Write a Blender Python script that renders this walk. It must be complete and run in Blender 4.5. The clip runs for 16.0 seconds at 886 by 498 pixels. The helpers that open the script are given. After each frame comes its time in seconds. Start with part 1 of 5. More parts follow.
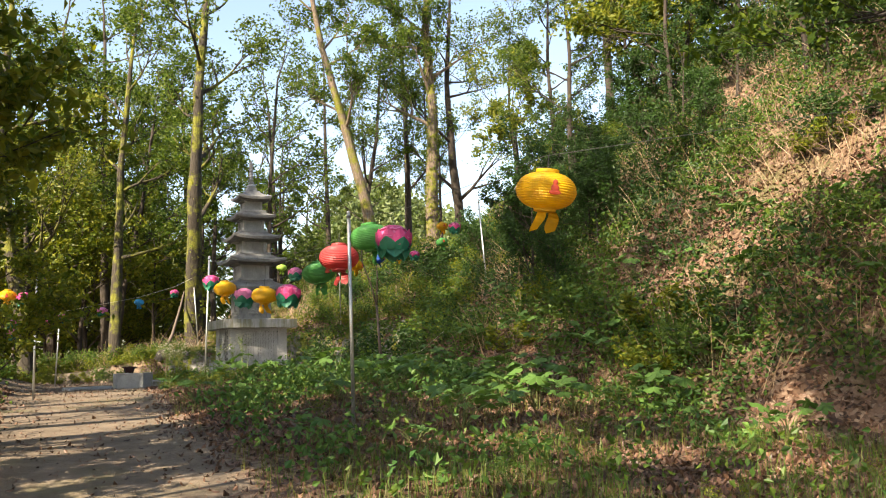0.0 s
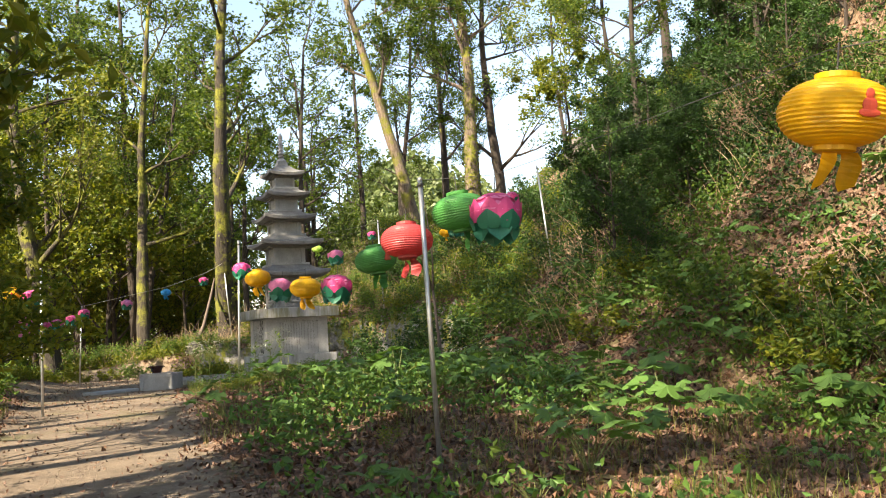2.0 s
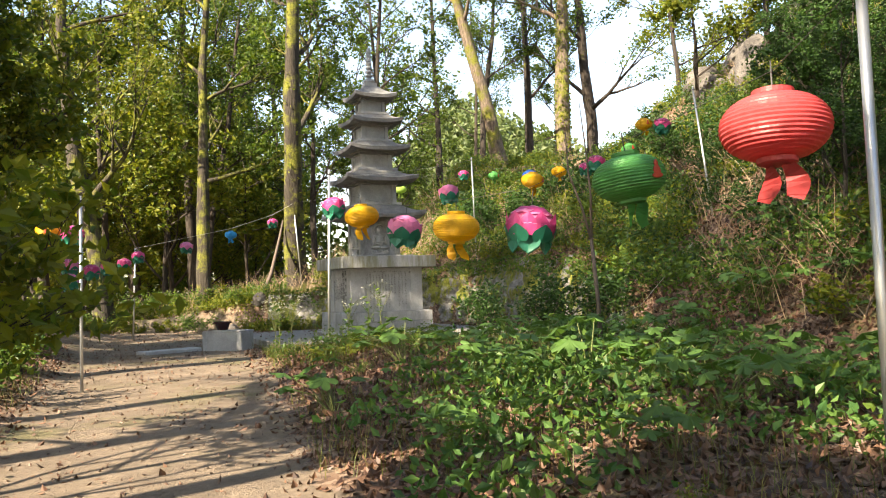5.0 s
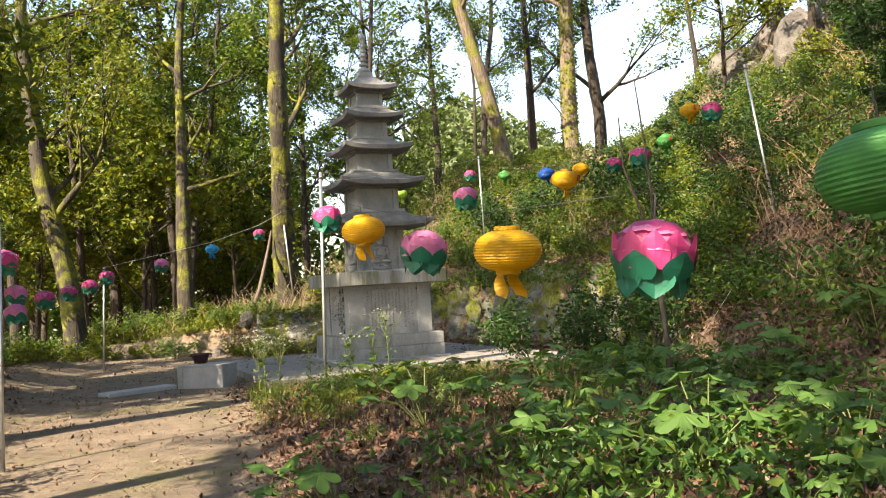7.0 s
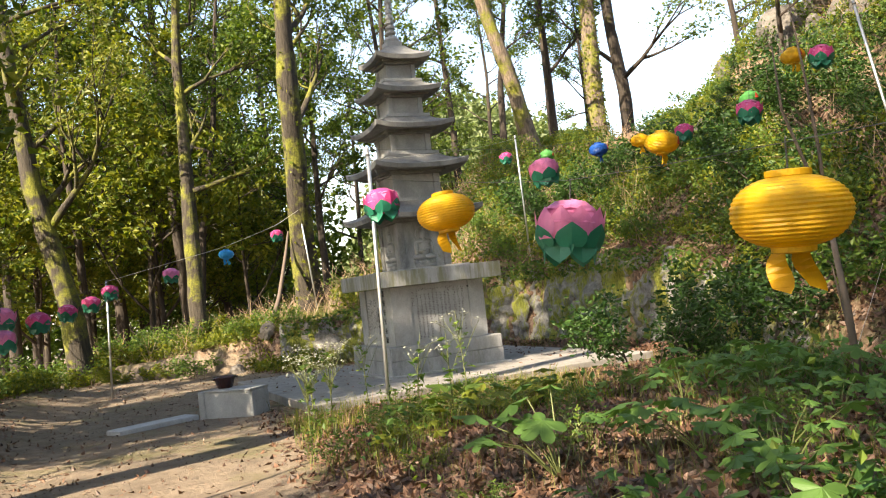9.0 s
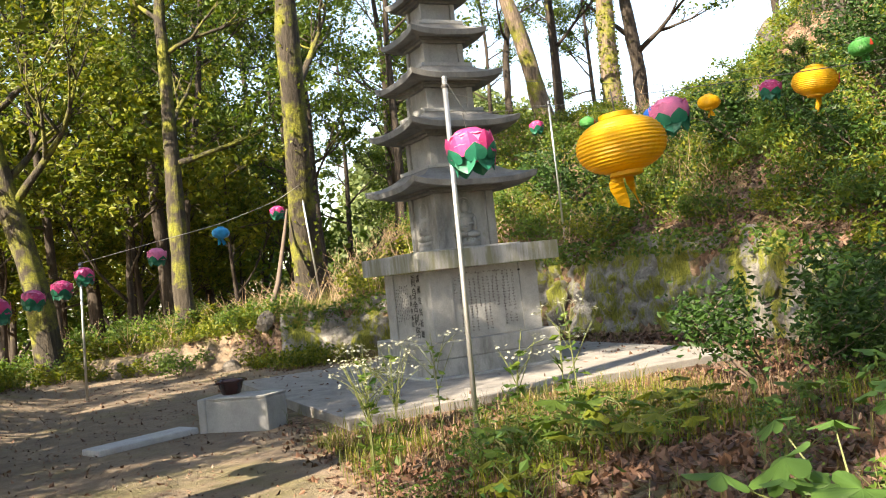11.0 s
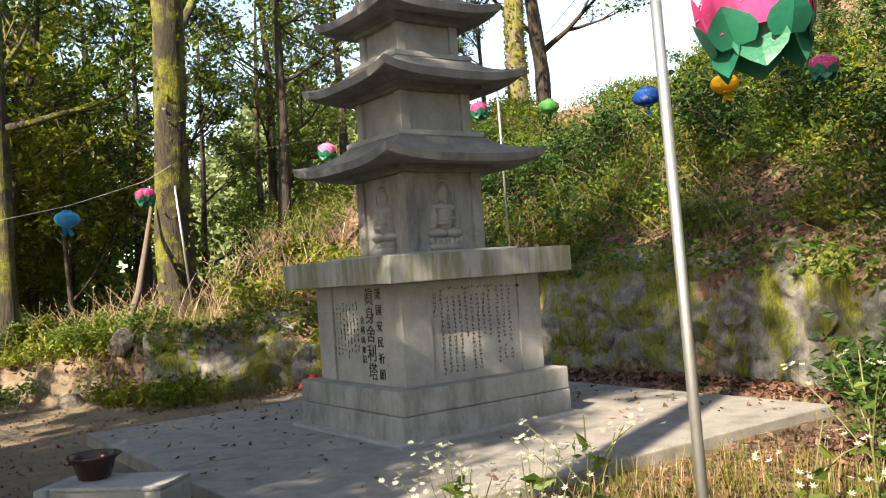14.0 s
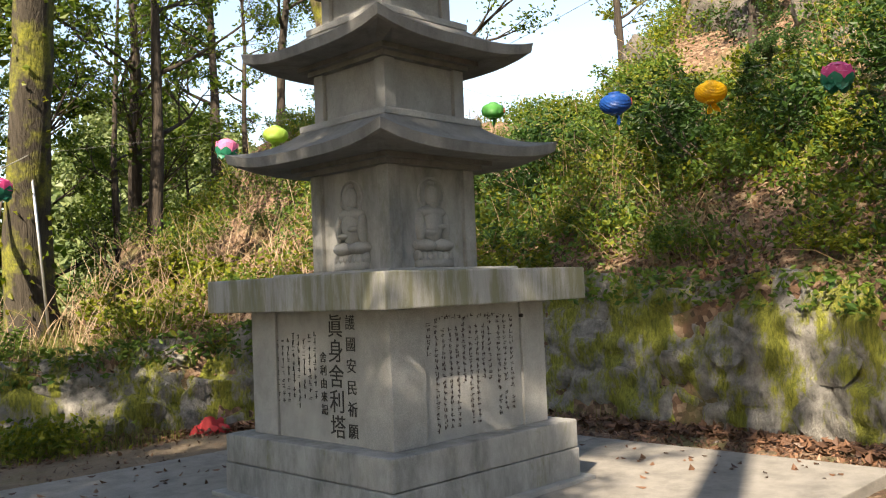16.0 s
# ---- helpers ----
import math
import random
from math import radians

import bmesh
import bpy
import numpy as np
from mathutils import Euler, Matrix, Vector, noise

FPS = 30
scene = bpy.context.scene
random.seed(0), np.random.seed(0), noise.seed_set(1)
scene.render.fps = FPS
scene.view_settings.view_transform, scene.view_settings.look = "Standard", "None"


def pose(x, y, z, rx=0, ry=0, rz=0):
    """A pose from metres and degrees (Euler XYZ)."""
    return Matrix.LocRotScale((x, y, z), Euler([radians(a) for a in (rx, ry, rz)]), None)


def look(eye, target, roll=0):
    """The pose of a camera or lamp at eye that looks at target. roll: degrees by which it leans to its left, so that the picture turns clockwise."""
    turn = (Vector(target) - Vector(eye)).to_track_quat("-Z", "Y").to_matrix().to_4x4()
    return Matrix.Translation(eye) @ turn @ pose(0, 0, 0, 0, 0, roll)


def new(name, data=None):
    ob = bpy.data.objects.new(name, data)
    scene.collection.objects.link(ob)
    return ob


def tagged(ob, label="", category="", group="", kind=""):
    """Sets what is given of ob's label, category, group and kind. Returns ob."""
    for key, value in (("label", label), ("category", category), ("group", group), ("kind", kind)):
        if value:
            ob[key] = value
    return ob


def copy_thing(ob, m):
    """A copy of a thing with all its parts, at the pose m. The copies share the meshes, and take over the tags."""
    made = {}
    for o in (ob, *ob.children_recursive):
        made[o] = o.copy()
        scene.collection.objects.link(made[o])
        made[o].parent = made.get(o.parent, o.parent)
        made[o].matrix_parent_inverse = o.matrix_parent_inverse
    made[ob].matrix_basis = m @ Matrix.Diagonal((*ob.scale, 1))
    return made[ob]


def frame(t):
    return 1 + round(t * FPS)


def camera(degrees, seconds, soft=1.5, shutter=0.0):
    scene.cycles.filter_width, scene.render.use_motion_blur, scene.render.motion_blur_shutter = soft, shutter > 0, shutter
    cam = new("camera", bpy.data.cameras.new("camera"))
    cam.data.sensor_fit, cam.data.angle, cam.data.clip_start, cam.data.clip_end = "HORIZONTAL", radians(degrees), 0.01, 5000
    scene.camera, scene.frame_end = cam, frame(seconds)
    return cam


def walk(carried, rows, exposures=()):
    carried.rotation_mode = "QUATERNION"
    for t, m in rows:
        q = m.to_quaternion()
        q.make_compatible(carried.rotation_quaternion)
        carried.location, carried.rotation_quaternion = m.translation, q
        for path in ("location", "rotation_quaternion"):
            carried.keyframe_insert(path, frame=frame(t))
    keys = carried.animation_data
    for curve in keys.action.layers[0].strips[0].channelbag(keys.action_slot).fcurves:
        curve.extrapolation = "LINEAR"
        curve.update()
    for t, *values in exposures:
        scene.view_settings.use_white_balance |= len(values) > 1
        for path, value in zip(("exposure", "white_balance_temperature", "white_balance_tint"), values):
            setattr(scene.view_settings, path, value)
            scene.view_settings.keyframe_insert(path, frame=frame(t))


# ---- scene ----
cam = camera(53.33, 16.0, soft=1.1)
# seconds, eye x y z, then yaw, pitch and lean in degrees
ROWS = [
    (0.0, -6.972, -24.112, 0.361, -28.50, 7.15, -1.50),
    (0.5, -6.808, -23.496, 0.456, -27.06, 6.35, -3.14),
    (1.0, -6.645, -22.889, 0.549, -26.40, 3.87, -3.68),
    (1.5, -6.492, -22.296, 0.639, -26.42, 4.22, -3.29),
    (2.0, -6.349, -21.714, 0.722, -26.49, 5.48, -3.45),
    (2.5, -6.268, -21.093, 0.756, -26.70, 5.72, -3.23),
    (3.0, -6.205, -20.463, 0.783, -25.75, 5.74, -2.59),
    (3.5, -6.147, -19.823, 0.804, -22.55, 3.24, -1.59),
    (4.0, -6.091, -19.177, 0.819, -23.04, 2.44, -1.76),
    (6.5, -5.610, -16.035, 1.130, -23.13, 2.68, -2.12),
    (7.0, -5.360, -15.555, 1.203, -23.51, 2.55, -3.35),
    (7.5, -5.309, -14.998, 1.227, -24.03, 2.48, -3.60),
    (8.0, -5.276, -14.449, 1.247, -23.94, 2.13, -5.20),
    (8.5, -5.250, -13.879, 1.270, -23.14, 2.44, -6.37),
    (9.0, -5.237, -13.276, 1.283, -23.36, 2.35, -6.42),
    (11.5, -5.160, -10.133, 1.317, -26.45, 0.96, -5.92),
    (12.0, -5.110, -9.496, 1.337, -32.40, 0.05, -5.65),
    (12.5, -5.023, -8.892, 1.364, -34.64, 0.20, -5.72),
    (13.0, -4.877, -8.302, 1.383, -34.80, 0.66, -5.44),
    (13.5, -4.776, -7.735, 1.397, -34.91, 1.11, -4.87),
    (14.0, -4.757, -7.065, 1.414, -35.30, 1.42, -4.06),
    (14.5, -4.706, -6.362, 1.423, -35.77, 3.48, -2.70),
    (15.0, -4.650, -5.885, 1.428, -37.33, 3.21, -2.40),
    (15.5, -4.575, -5.411, 1.436, -44.54, 2.82, -2.55),
    (16.0, -4.454, -4.906, 1.455, -45.36, 2.54, -2.34),
]


def gaze(x, y, z, yaw, pitch, lean):
    a, b = radians(yaw), radians(pitch)
    ahead = Vector((-math.sin(a) * math.cos(b), math.cos(a) * math.cos(b), math.sin(b)))
    return look((x, y, z), Vector((x, y, z)) + ahead, lean)


walk(cam, [(row[0], gaze(*row[1:])) for row in ROWS], [(0.0, 1.80, 7700, 12), (0.5, 1.76, 7700, 12), (1.0, 2.14, 7700, 12), (1.5, 2.00, 7700, 12), (2.0, 1.92, 7700, 12), (3.5, 2.05, 7700, 12), (4.0, 2.16, 7700, 12), (6.5, 1.98, 7700, 12), (9.0, 2.06, 7700, 12), (11.5, 2.18, 7700, 12), (12.0, 2.02, 7700, 12), (13.0, 1.86, 7700, 12), (16.0, 1.70, 7700, 12)])

# ---- light ----
world = bpy.data.worlds.new("sky_world")
scene.world = world
world.use_nodes = True
wn = world.node_tree.nodes
sky = wn.new("ShaderNodeTexSky")
sky.sky_type = "NISHITA"
sky.sun_disc = False
SUN_EL, SUN_FROM = 36.0, Vector((-0.93, -0.37, 0)).normalized()
sky.sun_elevation = radians(SUN_EL)
sky.sun_rotation = math.atan2(SUN_FROM.x, SUN_FROM.y)
world.node_tree.links.new(sky.outputs[0], wn["Background"].inputs[0])
wn["Background"].inputs[1].default_value = 0.115
sun = new("sun", bpy.data.lights.new("sun", "SUN"))
sun.data.energy, sun.data.angle, sun.data.color = 5.0, radians(0.6), (1.0, 0.93, 0.80)
sun_dir = SUN_FROM * math.cos(radians(SUN_EL)) + Vector((0, 0, math.sin(radians(SUN_EL))))
sun.matrix_world = look(sun_dir * 60, (0, 0, 0))


# ---- materials ----
def shader(name, rough=0.8, metal=0.0):
    m = bpy.data.materials.new(name)
    m.use_nodes = True
    b = m.node_tree.nodes["Principled BSDF"]
    b.inputs["Roughness"].default_value, b.inputs["Metallic"].default_value = rough, metal
    return m, m.node_tree, b


def node(nt, kind, **values):
    n = nt.nodes.new(kind)
    for key, value in values.items():
        n.inputs[key].default_value = value
    return n


def coords(nt, world_space=False):
    if world_space:
        return nt.nodes.new("ShaderNodeNewGeometry").outputs["Position"]
    return nt.nodes.new("ShaderNodeTexCoord").outputs["Object"]


def noise_tex(nt, at, scale, detail=4.0, rough=0.6):
    n = node(nt, "ShaderNodeTexNoise", Scale=scale, Detail=detail, Roughness=rough)
    nt.links.new(at, n.inputs["Vector"])
    return n.outputs["Fac"]


def ramp(nt, fac, stops):
    r = nt.nodes.new("ShaderNodeValToRGB")
    while len(r.color_ramp.elements) < len(stops):
        r.color_ramp.elements.new(0.5)
    for e, (p, c) in zip(r.color_ramp.elements, stops):
        e.position, e.color = p, (*c, 1) if len(c) == 3 else c
    nt.links.new(fac, r.inputs[0])
    return r.outputs[0]


def mixed(nt, fac, a, b, how="MIX"):
    m = nt.nodes.new("ShaderNodeMix")
    m.data_type, m.blend_type = "RGBA", how
    for sock, v in ((m.inputs[0], fac), (m.inputs[6], a), (m.inputs[7], b)):
        if isinstance(v, (int, float)):
            sock.default_value = v
        elif isinstance(v, tuple):
            sock.default_value = (*v, 1)
        else:
            nt.links.new(v, sock)
    return m.outputs[2]


def bump(nt, b, fac, strength=0.4, distance=0.02):
    n = node(nt, "ShaderNodeBump", Strength=strength, Distance=distance)
    nt.links.new(fac, n.inputs["Height"])
    nt.links.new(n.outputs[0], b.inputs["Normal"])


def grey(v):
    return (v, v, v)


def bark_material(name, dark, light, moss):
    m, nt, b = shader(name, 0.95)
    at = coords(nt)
    stretch = node(nt, "ShaderNodeMapping", Scale=(1, 1, 0.16))
    nt.links.new(at, stretch.inputs[0])
    ridges = noise_tex(nt, stretch.outputs[0], 22, 6, 0.65)
    base = ramp(nt, ridges, [(0.35, dark), (0.66, light)])
    patches = noise_tex(nt, at, 1.5, 4, 0.65)
    cover = ramp(nt, patches, [(0.62 - moss * 0.36, grey(0)), (0.74 - moss * 0.36, grey(1))])
    green = ramp(nt, noise_tex(nt, at, 30, 3), [(0.3, (0.065, 0.075, 0.008)), (0.7, (0.20, 0.195, 0.022))])
    nt.links.new(mixed(nt, cover, base, green), b.inputs["Base Color"])
    bump(nt, b, ridges, 0.9, 0.05)
    return m


def leaf_material(name, a, b_colour, glow=0.45, spec=0.35):
    """Thin leaves: part of the light passes through them."""
    m, nt, b = shader(name, 0.5)
    rnd = nt.nodes.new("ShaderNodeNewGeometry").outputs["Random Per Island"]
    colour = ramp(nt, rnd, [(0.0, a), (0.55, tuple((p + q) / 2 for p, q in zip(a, b_colour))), (1.0, b_colour)])
    big = noise_tex(nt, coords(nt, True), 0.55, 2)
    colour = mixed(nt, 0.55, colour, ramp(nt, big, [(0.3, grey(0.45)), (0.7, grey(1.0))]), "MULTIPLY")
    nt.links.new(colour, b.inputs["Base Color"])
    b.inputs["Specular IOR Level"].default_value = spec
    thin = nt.nodes.new("ShaderNodeBsdfTranslucent")
    nt.links.new(mixed(nt, 1.0, colour, (1.0, 1.0, 0.55), "MULTIPLY"), thin.inputs[0])
    mix = nt.nodes.new("ShaderNodeMixShader")
    mix.inputs[0].default_value = glow
    nt.links.new(b.outputs[0], mix.inputs[1])
    nt.links.new(thin.outputs[0], mix.inputs[2])
    nt.links.new(mix.outputs[0], nt.nodes["Material Output"].inputs["Surface"])
    return m


def paper_material(name, colour, glow=0.35, rough=0.45):
    m, nt, b = shader(name, rough)
    at = coords(nt)
    tone = ramp(nt, noise_tex(nt, at, 9, 4), [(0.3, grey(0.72)), (0.7, grey(1.0))])
    c = mixed(nt, 1.0, colour, tone, "MULTIPLY")
    nt.links.new(c, b.inputs["Base Color"])
    bump(nt, b, noise_tex(nt, at, 40, 3), 0.25, 0.01)
    thin = nt.nodes.new("ShaderNodeBsdfTranslucent")
    nt.links.new(c, thin.inputs[0])
    mix = nt.nodes.new("ShaderNodeMixShader")
    mix.inputs[0].default_value = glow
    nt.links.new(b.outputs[0], mix.inputs[1])
    nt.links.new(thin.outputs[0], mix.inputs[2])
    nt.links.new(mix.outputs[0], nt.nodes["Material Output"].inputs["Surface"])
    return m


def granite_material(name, tone=0.36, stain=0.5, moss=0.0, run_down=0.7, warm=1.0):
    m, nt, b = shader(name, 0.85)
    at = coords(nt, True)
    fine = noise_tex(nt, at, 160, 3, 0.7)
    base = ramp(nt, fine, [(0.3, (tone * 0.72 * warm, tone * 0.73, tone * 0.74 / warm)), (0.7, (tone * 1.18 * warm, tone * 1.17, tone * 1.13 / warm))])
    run = node(nt, "ShaderNodeMapping", Scale=(2.2, 2.2, run_down))
    nt.links.new(at, run.inputs[0])
    blot = noise_tex(nt, run.outputs[0], 2.1, 8, 0.72)
    streak = ramp(nt, blot, [(0.40, grey(1.0)), (0.72, grey(1 - stain))])
    c = mixed(nt, 1.0, base, streak, "MULTIPLY")
    if moss:
        cover = ramp(nt, noise_tex(nt, run.outputs[0], 3.1, 8, 0.75), [(0.66 - 0.2 * moss, grey(0)), (0.8 - 0.2 * moss, grey(0.7))])
        c = mixed(nt, cover, c, (0.13, 0.13, 0.05))
    nt.links.new(c, b.inputs["Base Color"])
    bump(nt, b, fine, 0.35, 0.004)
    return m


def plain_material(name, colour, rough=0.6, metal=0.0, vary=0.25, scale=12):
    m, nt, b = shader(name, rough, metal)
    tone = ramp(nt, noise_tex(nt, coords(nt), scale, 5), [(0.3, grey(1 - vary)), (0.7, grey(1.0))])
    nt.links.new(mixed(nt, 1.0, colour, tone, "MULTIPLY"), b.inputs["Base Color"])
    bump(nt, b, noise_tex(nt, coords(nt), scale * 6, 3), 0.15, 0.003)
    return m


def soil_material():
    m, nt, b = shader("soil", 0.97)
    at = coords(nt, True)
    path = nt.nodes.new("ShaderNodeAttribute")
    path.attribute_name = "trodden"
    cells = node(nt, "ShaderNodeTexVoronoi", Scale=17.0)
    nt.links.new(at, cells.inputs["Vector"])
    sep = nt.nodes.new("ShaderNodeSeparateColor")
    nt.links.new(cells.outputs["Color"], sep.inputs[0])
    litter = ramp(nt, sep.outputs[0], [(0.0, (0.055, 0.030, 0.018)), (0.4, (0.13, 0.072, 0.042)), (0.75, (0.185, 0.118, 0.078)), (1.0, (0.26, 0.18, 0.125))])
    grass = ramp(nt, noise_tex(nt, at, 0.9, 6, 0.7), [(0.50, grey(0)), (0.64, grey(0.75))])
    litter = mixed(nt, grass, litter, (0.075, 0.082, 0.022))
    dirt = ramp(nt, noise_tex(nt, at, 3.2, 8, 0.7), [(0.3, (0.10, 0.074, 0.05)), (0.7, (0.225, 0.17, 0.12))])
    crumbs = ramp(nt, noise_tex(nt, at, 28, 4, 0.7), [(0.30, grey(0.5)), (0.45, grey(1.0))])
    dirt = mixed(nt, 1.0, dirt, crumbs, "MULTIPLY")
    moss = ramp(nt, noise_tex(nt, at, 0.7, 7, 0.7), [(0.53, grey(0)), (0.66, grey(0.6))])
    dirt = mixed(nt, moss, dirt, (0.115, 0.11, 0.035))
    edge = nt.nodes.new("ShaderNodeMath")
    edge.operation = "ADD"
    nt.links.new(path.outputs["Fac"], edge.inputs[0])
    wob = ramp(nt, noise_tex(nt, at, 2.2, 5, 0.7), [(0.3, grey(0.0)), (0.7, grey(0.5))])
    nt.links.new(wob, edge.inputs[1])
    fac = ramp(nt, edge.outputs[0], [(0.62, grey(0)), (0.9, grey(1))])
    nt.links.new(mixed(nt, fac, litter, dirt), b.inputs["Base Color"])
    bump(nt, b, noise_tex(nt, at, 24, 6, 0.7), 0.8, 0.04)
    return m


def mossy_stone_material():
    m, nt, b = shader("mossy_stone", 0.95)
    at = coords(nt, True)
    n = noise_tex(nt, at, 7, 7, 0.7)
    stone = ramp(nt, n, [(0.3, (0.07, 0.066, 0.062)), (0.7, (0.34, 0.325, 0.30))])
    run = node(nt, "ShaderNodeMapping", Scale=(1, 1, 0.45))
    nt.links.new(at, run.inputs[0])
    cover = ramp(nt, noise_tex(nt, run.outputs[0], 2.9, 7, 0.70), [(0.46, grey(0)), (0.54, grey(1))])
    blades = node(nt, "ShaderNodeMapping", Scale=(1, 1, 0.22))
    nt.links.new(at, blades.inputs[0])
    tuft = noise_tex(nt, blades.outputs[0], 38, 5, 0.7)
    green = ramp(nt, tuft, [(0.3, (0.07, 0.08, 0.010)), (0.7, (0.29, 0.30, 0.04))])
    nt.links.new(mixed(nt, cover, stone, green), b.inputs["Base Color"])
    bump(nt, b, tuft, 1.0, 0.06)
    return m


def rock_material():
    m, nt, b = shader("grey_rock", 0.95)
    at = coords(nt, True)
    n = noise_tex(nt, at, 2.6, 9, 0.72)
    c = ramp(nt, n, [(0.3, (0.045, 0.04, 0.036)), (0.55, (0.14, 0.125, 0.11)), (0.75, (0.20, 0.185, 0.17))])
    nt.links.new(c, b.inputs["Base Color"])
    bump(nt, b, n, 1.0, 0.15)
    return m


SOIL = soil_material()
ROCK = rock_material()
MOSS_STONE = mossy_stone_material()
GRANITE = granite_material("granite", 0.34, 0.34, 0.1, 1.7)
GRANITE_DARK = granite_material("weathered_granite", 0.21, 0.5, 0.3)
GRANITE_SLAB = granite_material("mossy_granite", 0.36, 0.5, 1.15, 0.35)
GRANITE_STAINED = granite_material("stained_granite", 0.33, 0.62, 0.45, 0.9)
CONCRETE = granite_material("concrete", 0.24, 0.45, 0.25, 2.2, 1.07)
INK = plain_material("black_paint", (0.012, 0.012, 0.013), 0.6)
RED_INK = plain_material("engraved_red", (0.045, 0.03, 0.032), 0.8)
STEEL = plain_material("galvanised_steel", (0.52, 0.53, 0.54), 0.38, 0.85, 0.2, 8)
CORD = plain_material("pale_cord", (0.45, 0.43, 0.38), 0.8)
WIRE = plain_material("dark_wire", (0.05, 0.05, 0.05), 0.6)
BARK = bark_material("bark", (0.022, 0.016, 0.012), (0.058, 0.045, 0.035), 0.05)
BARK_MOSSY = bark_material("mossy_bark", (0.020, 0.016, 0.011), (0.055, 0.044, 0.032), 0.42)
BARK_PALE = bark_material("pale_bark", (0.06, 0.045, 0.034), (0.22, 0.165, 0.12), 0.38)
LEAF_CROWN = leaf_material("crown_leaves", (0.034, 0.085, 0.011), (0.155, 0.215, 0.024), 0.5)
# leaf green shifted to yellow, so that sunlight is in the colour
LEAF_YELLOW = leaf_material("sunlit_tint_leaves", (0.065, 0.12, 0.012), (0.27, 0.28, 0.030), 0.5)
# dark shrub green, which also puts the crest trees' shade into hillside leaves
LEAF_DARK = leaf_material("dark_and_shaded_leaves", (0.016, 0.048, 0.010), (0.05, 0.115, 0.018), 0.35)
LEAF_WEED = leaf_material("weed_leaves", (0.046, 0.112, 0.022), (0.16, 0.235, 0.035), 0.45)
LEAF_BLUE = leaf_material("broad_leaves", (0.045, 0.13, 0.032), (0.15, 0.27, 0.055), 0.42)
GRASS = leaf_material("grass_blades", (0.06, 0.10, 0.018), (0.26, 0.24, 0.07), 0.35)
STRAW = leaf_material("dry_stalks", (0.20, 0.13, 0.075), (0.42, 0.30, 0.19), 0.15)
LITTER = leaf_material("fallen_leaves", (0.042, 0.021, 0.014), (0.25, 0.135, 0.085), 0.12)
# paler, greyer green: the haze over the ridge is in this colour
LEAF_FAR = leaf_material("hazed_far_leaves", (0.075, 0.115, 0.035), (0.17, 0.21, 0.075), 0.3)
FLOWER = leaf_material("white_petals", (0.42, 0.43, 0.30), (0.72, 0.72, 0.64), 0.3)
STALK = plain_material("green_stalk", (0.12, 0.14, 0.04), 0.7)
TWIG = plain_material("grey_twig", (0.12, 0.09, 0.07), 0.9)


# ---- mesh helpers ----
rng = np.random.default_rng(7)


def mesh_of(name, verts, faces, material, smooth=False):
    me = bpy.data.meshes.new(name)
    me.from_pydata([tuple(v) for v in verts] if not isinstance(verts, np.ndarray) else verts.tolist(), [], faces.tolist() if isinstance(faces, np.ndarray) else faces)
    if material:
        me.materials.append(material)
    if smooth:
        me.polygons.foreach_set("use_smooth", np.ones(len(me.polygons), dtype=bool))
    me.update()
    return me


def linked(name, me, parent=None, label=""):
    ob = new(name, me)
    if parent:
        ob.parent = parent
    return tagged(ob, label)


def part(name, bm, material, parent, label="", smooth=False):
    me = bpy.data.meshes.new(name)
    bm.to_mesh(me)
    bm.free()
    me.materials.append(material)
    if smooth:
        me.polygons.foreach_set("use_smooth", np.ones(len(me.polygons), dtype=bool))
    return linked(name, me, parent, label)


def thing(name, label, category, m=None, group="", kind=""):
    ob = new(name)
    ob.empty_display_size = 0.2
    if m is not None:
        ob.matrix_basis = m
    return tagged(ob, label, category, group, kind)


def box(w, d, h, x=0.0, y=0.0, z=0.0, bevel=0.008):
    """A bevelled box whose underside is centred on x, y, z."""
    bm = bmesh.new()
    bmesh.ops.create_cube(bm, size=1)
    for v in bm.verts:
        v.co = Vector((x + v.co.x * w, y + v.co.y * d, z + (v.co.z + 0.5) * h))
    if bevel:
        bmesh.ops.bevel(bm, geom=bm.edges[:], offset=bevel, segments=2, affect="EDGES", profile=0.6)
    return bm


def lathe(profile, sides=20, z0=0.0):
    """A closed shape turned round z from (radius, height) pairs."""
    bm = bmesh.new()
    rings = []
    for r, z in profile:
        rings.append([bm.verts.new((r * math.cos(2 * math.pi * k / sides), r * math.sin(2 * math.pi * k / sides), z0 + z)) for k in range(sides)])
    for a, b in zip(rings, rings[1:]):
        for k in range(sides):
            bm.faces.new((a[k], a[(k + 1) % sides], b[(k + 1) % sides], b[k]))
    bm.faces.new(rings[0][::-1])
    bm.faces.new(rings[-1])
    return bm


def tube_data(points, radii, sides=7, wobble=0.0):
    """Vertices and faces of a tapering tube along points."""
    pts = [Vector(p) for p in points]
    verts, faces = [], []
    for i, p in enumerate(pts):
        ahead = (pts[min(i + 1, len(pts) - 1)] - pts[max(i - 1, 0)]).normalized()
        side = ahead.cross(Vector((0.31, 0.95, 0.05))).normalized()
        up = side.cross(ahead)
        for k in range(sides):
            a = 2 * math.pi * k / sides
            r = radii[i] * (1 + wobble * (noise.noise((p.x * 3 + k * 1.7, p.y * 3, p.z * 1.3)))) if wobble else radii[i]
            verts.append(tuple(p + side * (r * math.cos(a)) + up * (r * math.sin(a))))
    n = len(pts)
    for i in range(n - 1):
        for k in range(sides):
            a, b = i * sides + k, i * sides + (k + 1) % sides
            faces.append((a, b, b + sides, a + sides))
    faces.append(tuple(range(sides))[::-1])
    faces.append(tuple((n - 1) * sides + k for k in range(sides)))
    return verts, faces


